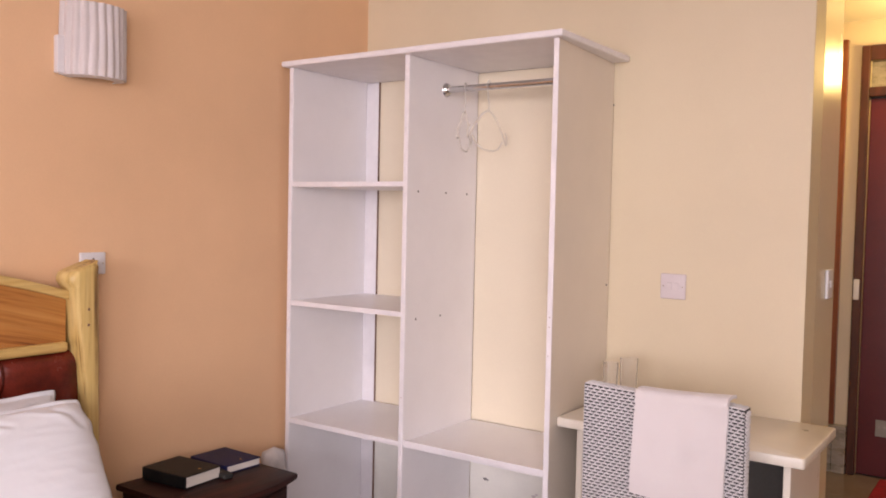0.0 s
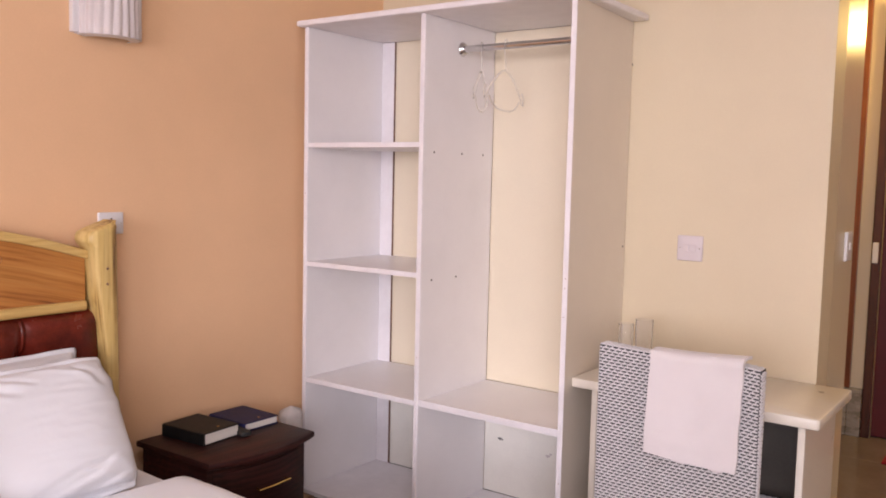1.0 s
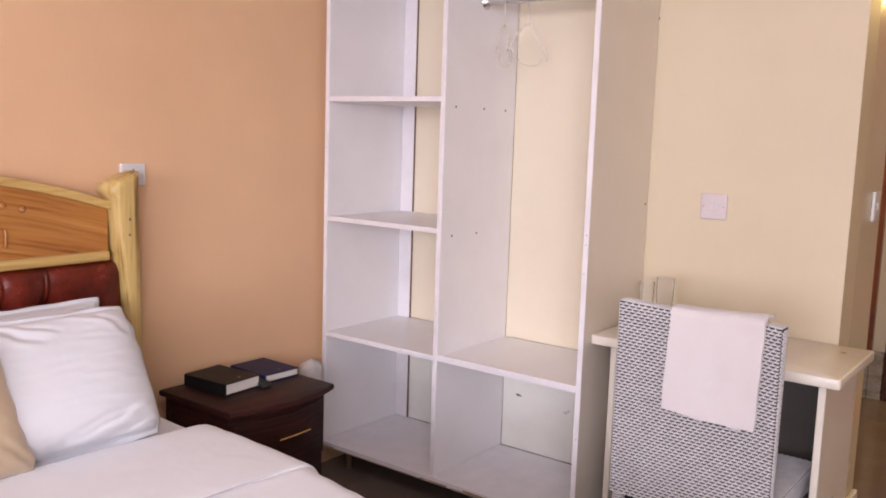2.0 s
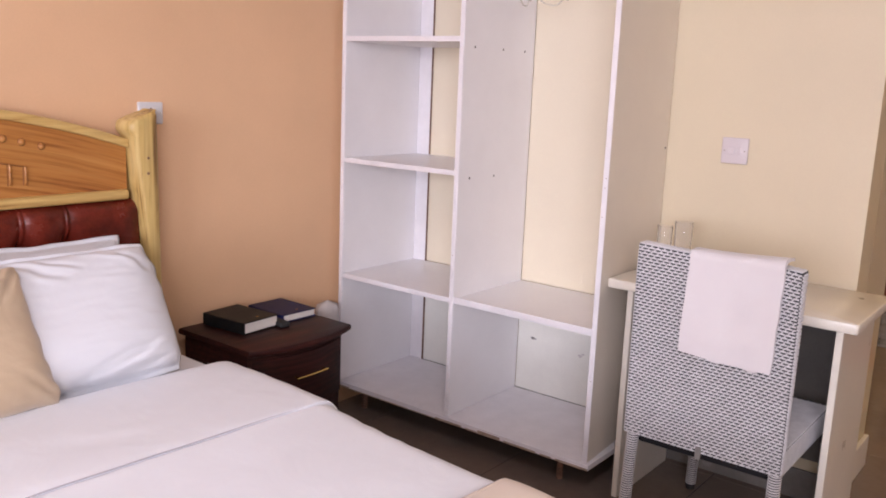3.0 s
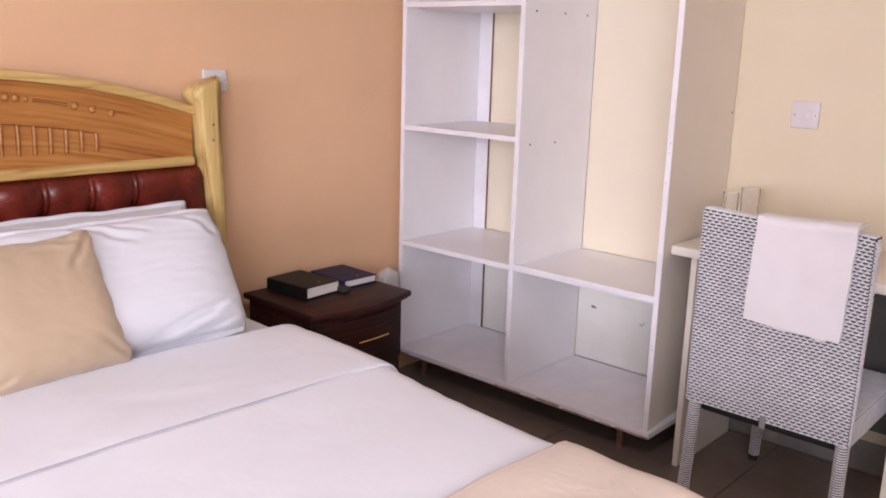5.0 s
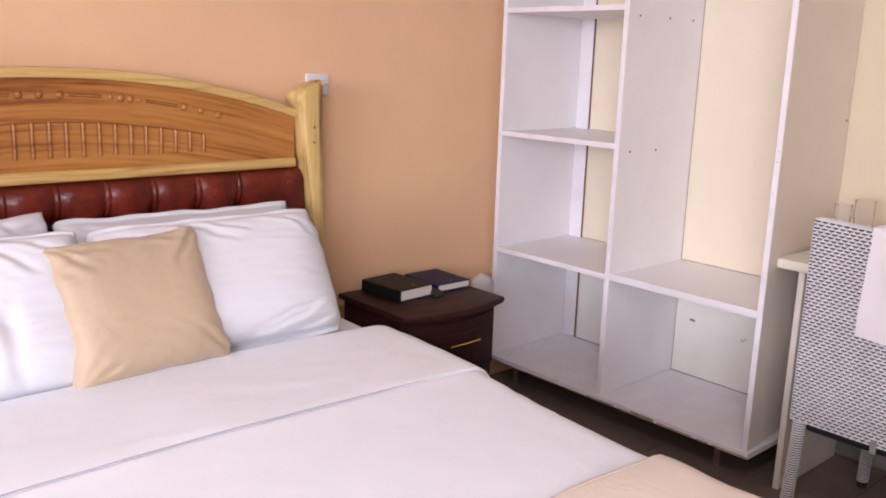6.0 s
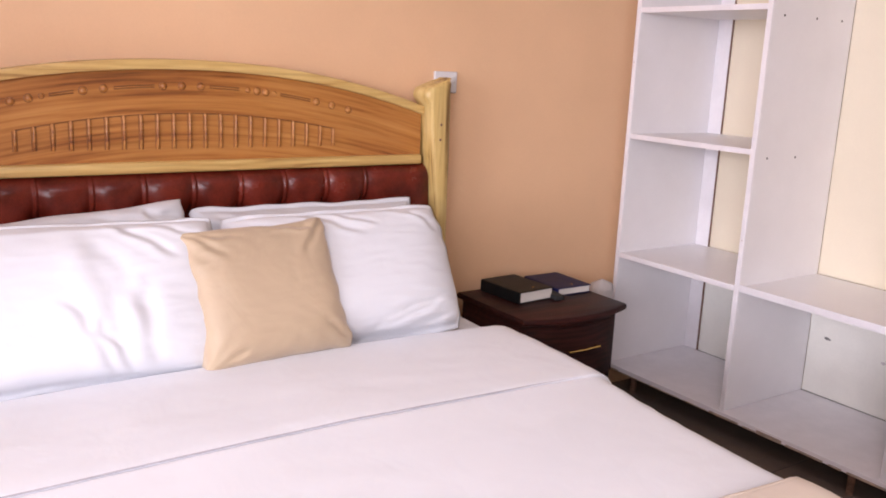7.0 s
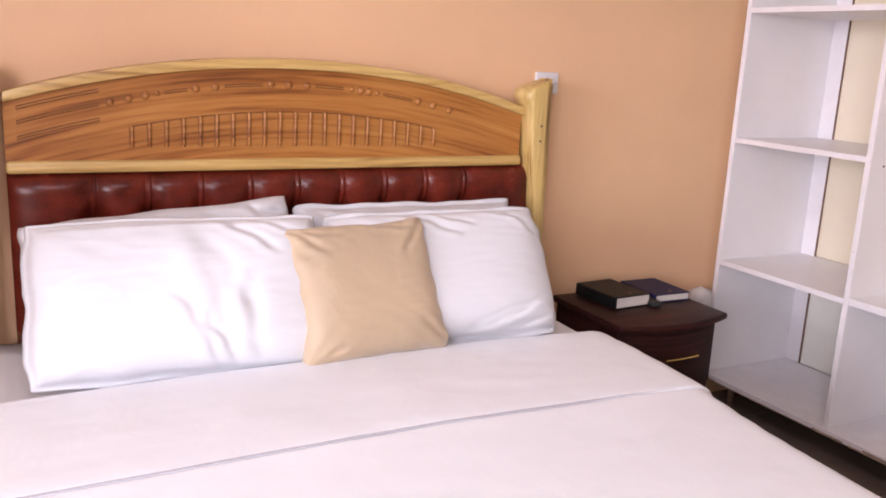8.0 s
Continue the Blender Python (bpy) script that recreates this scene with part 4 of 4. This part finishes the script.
pillow("pillow", 0.68, 0.332, 0.17, (0.21, -1.845, 0.53), 10, 0, -0.5, LINEN, "white cotton pillow standing against the headboard", "pillow", 6, 0.016, PIL, sag=0.05,
       creases=((-0.9, 0.95, -0.6, 0.5, 0.007, 0.05), (0.95, 0.95, 0.6, 0.6, 0.006, 0.05), (-0.5, 0.9, 0.3, 0.8, 0.005, 0.04), (-0.75, 0.98, -0.3, 0.7, 0.006, 0.035)))
pillow("pillow", 0.65, 0.376, 0.18, (0.515, -2.52, 0.540), 28, -4, 0, LINEN, "plump white pillow leaning, rumpled in the middle", "pillow", 11, 0.013, PIL, sag=0.02, rumple=1.1, belly=0.02,
       creases=((0.10, 0.65, 0.30, -0.75, 0.006, 0.08), (0.20, 0.55, 0.42, -0.3, 0.005, 0.07), (-0.05, -0.1, 0.22, -0.9, 0.006, 0.045), (0.10, -0.3, 0.30, -0.95, 0.005, 0.035), (0.30, 0.9, 0.62, 0.45, 0.006, 0.04), (0.45, 0.95, 0.85, 0.65, 0.005, 0.035), (-0.65, -0.70, -0.3, -0.95, 0.005, 0.04), (0.40, 0.1, 0.46, -0.9, 0.005, 0.06), (-0.9, 0.84, 0.5, 0.86, 0.004, 0.03)))
pillow("pillow", 0.62, 0.372, 0.18, (0.525, -1.86, 0.542), 30, 0, 0, LINEN, "white pillow with a stitched flat border, leaning", "pillow", 17, 0.016, PIL, sag=0.02, rumple=1.2, belly=0.04,
       creases=((-0.35, 0.9, 0.1, 0.55, 0.006, 0.045), (-0.2, 0.95, 0.25, 0.68, 0.006, 0.035), (0.0, -0.9, 0.6, -0.62, 0.006, 0.045), (0.2, -0.95, 0.8, -0.8, 0.005, 0.035), (0.6, 0.95, 0.85, 0.5, 0.005, 0.04), (0.3, 0.95, 0.75, 0.72, 0.005, 0.03), (0.1, -0.75, 0.8, -0.5, 0.004, 0.04)))
pillow("cushion", 0.375, 0.350, 0.14, (0.58, -2.10, 0.552), 29, 0, 2, SATIN, "square gold satin cushion leaning on the pillows", "cushion", 23, 0.0, sag=0.08, blunt=2.6, rumple=0.5,
       creases=((-0.98, 0.98, -0.5, 0.55, 0.004, 0.06), (-0.9, 0.9, -0.3, 0.8, 0.004, 0.05), (0.95, 0.95, 0.55, 0.4, 0.004, 0.06), (0.95, -0.95, 0.6, -0.55, 0.0025, 0.06), (-0.9, -0.95, -0.5, -0.8, 0.004, 0.05), (0.2, 0.95, 0.7, 0.8, 0.005, 0.05)))

# ---- bedside table ----
NS = (0.23, -1.04, 0.0)
ns = thing("bedside_table", NS, 0, "dark mahogany bedside table with a bowed drawer front", "bedside table")


def bowed(x0, x1, half, bow, n=14):
    return [(x0, -half), *[(x1 + bow * (1 - (2 * k / n - 1) ** 2), -half + 2 * half * k / n) for k in range(n + 1)], (x0, half)]


part("top", prism(bowed(-0.16, 0.195, 0.218, 0.045), "z", 0.478, 0.501, 0.008), MAHOGANY, ns, smooth=40, local=True)
part("body", prism(bowed(-0.15, 0.165, 0.200, 0.040), "z", 0.262, 0.4775, 0.002), MAHOGANY, ns, smooth=40, local=True)
dr = part("drawer_front", prism([(0.16, -0.185)] + [(0.175 + 0.040 * (1 - (2 * k / 14 - 1) ** 2), -0.185 + 0.37 * k / 14) for k in range(15)] + [(0.16, 0.185)], "z", 0.280, 0.456, 0.003), MAHOGANY, ns, smooth=40, local=True)
part("handle", tube([(0.231, -0.055, 0.383), (0.232, 0.01, 0.383), (0.226, 0.080, 0.383)], 0.0035, 8), BRASS, dr, "slim brass bar handle", smooth=60, local=True)
for y in (-0.048, 0.073):
    part("handle_post", tube([(0.19, y, 0.383), (0.226, y, 0.383)], 0.0025, 8), BRASS, dr, smooth=60, local=True)
part("lower_case", prism(bowed(-0.15, 0.150, 0.208, 0.038), "z", 0.06, 0.2615, 0.004), MAHOGANY, ns, smooth=40, local=True)
for x in (-0.12, 0.13):
    for y in (-0.19, 0.19):
        part("foot", box(x - 0.02, x + 0.02, y - 0.02, y + 0.02, 0, 0.06, 0.004), MAHOGANY, ns, local=True)


def book(x, y, z, rz, w, l, t, material, label):
    b = thing("book", (x, y, z), rz, label, "book", "books on the bedside table")
    part("page_block", box(-l / 2 + 0.004, l / 2 - 0.004, -w / 2 + 0.004, w / 2 - 0.003, 0.0035, t - 0.0035, 0.001), PAGES, b, "cream page edges", local=True)
    part("cover", box(-l / 2, l / 2, -w / 2, w / 2, t - 0.0035, t, 0.0015), material, b, local=True)
    part("cover", box(-l / 2, l / 2, -w / 2, w / 2, 0.0, 0.0035, 0.0015), material, b, local=True)
    part("spine", box(-l / 2, l / 2, -w / 2 - 0.003, -w / 2 + 0.004, 0.0005, t - 0.0005, 0.003, 3), material, b, local=True)
    part("emblem", tube([(l * 0.34, 0.01, t), (l * 0.34, 0.01, t + 0.0004)], 0.004, 12), BRASS, b, "small gilt stamp", local=True)
    return b


book(0.187, -1.098, 0.502, 4, 0.148, 0.195, 0.040, BLACKBOOK, "thick black leatherette bound book")
book(0.178, -0.912, 0.502, -1, 0.145, 0.185, 0.028, NAVYBOOK, "navy blue leatherette bound book")
rem = thing("remote_control", (0.265, -1.005, 0.502), -10, "small black remote control between the books", "remote control")
part("case", box(-0.045, 0.045, -0.018, 0.018, 0, 0.017, 0.005, 3), RUBBER, rem, smooth=40, local=True)

# white bag in the gap by the wardrobe
bagt = thing("plastic_bag", (0.07, -0.60, 0), 0, "crumpled white plastic bag in the gap beside the wardrobe", "bag")


def bag_point(u, v):
    a = 2 * math.pi * u
    r = (1 - abs(2 * v - 1) ** 16) ** 0.5
    k = 1 + 0.16 * wob(math.cos(a) * 1.5, math.sin(a) * 1.5, v * 4, 1.4, 3)
    return (0.055 + 0.042 * r * math.cos(a) * k, -0.575 + 0.050 * r * math.sin(a) * k, 0.001 + 0.468 * v)


part("body", sheet(bag_point, 32, 24), BAG, bagt, smooth=1)

# ---- floor tiles ----
S = 0.60
tiles = {}
floor_ob = bpy.data.objects["floor"]


def tile_mesh(w, d):
    key = (round(w, 3), round(d, 3))
    if key not in tiles:
        bm = box(0.0015, w - 0.0015, 0.0015, d - 0.0015, -0.003, 0.0, 0.0012, 1)
        me = bpy.data.meshes.new("tile")
        bm.to_mesh(me)
        bm.free()
        me.materials.append(TILE)
        tiles[key] = me
    return tiles[key]


gx = [0.0] + [v for v in (0.23 + S * k for k in range(0, 6)) if v < EX] + [EX]
gy = [SY] + [v for v in (-6.64 + S * k for k in range(0, 16)) if v < EY] + [EY]
for xa, xb in zip(gx, gx[1:]):
    for ya, yb in zip(gy, gy[1:]):
        t = new("tile", tile_mesh(xb - xa, yb - ya))
        t.location = (xa, ya, 0)
        t.parent = floor_ob
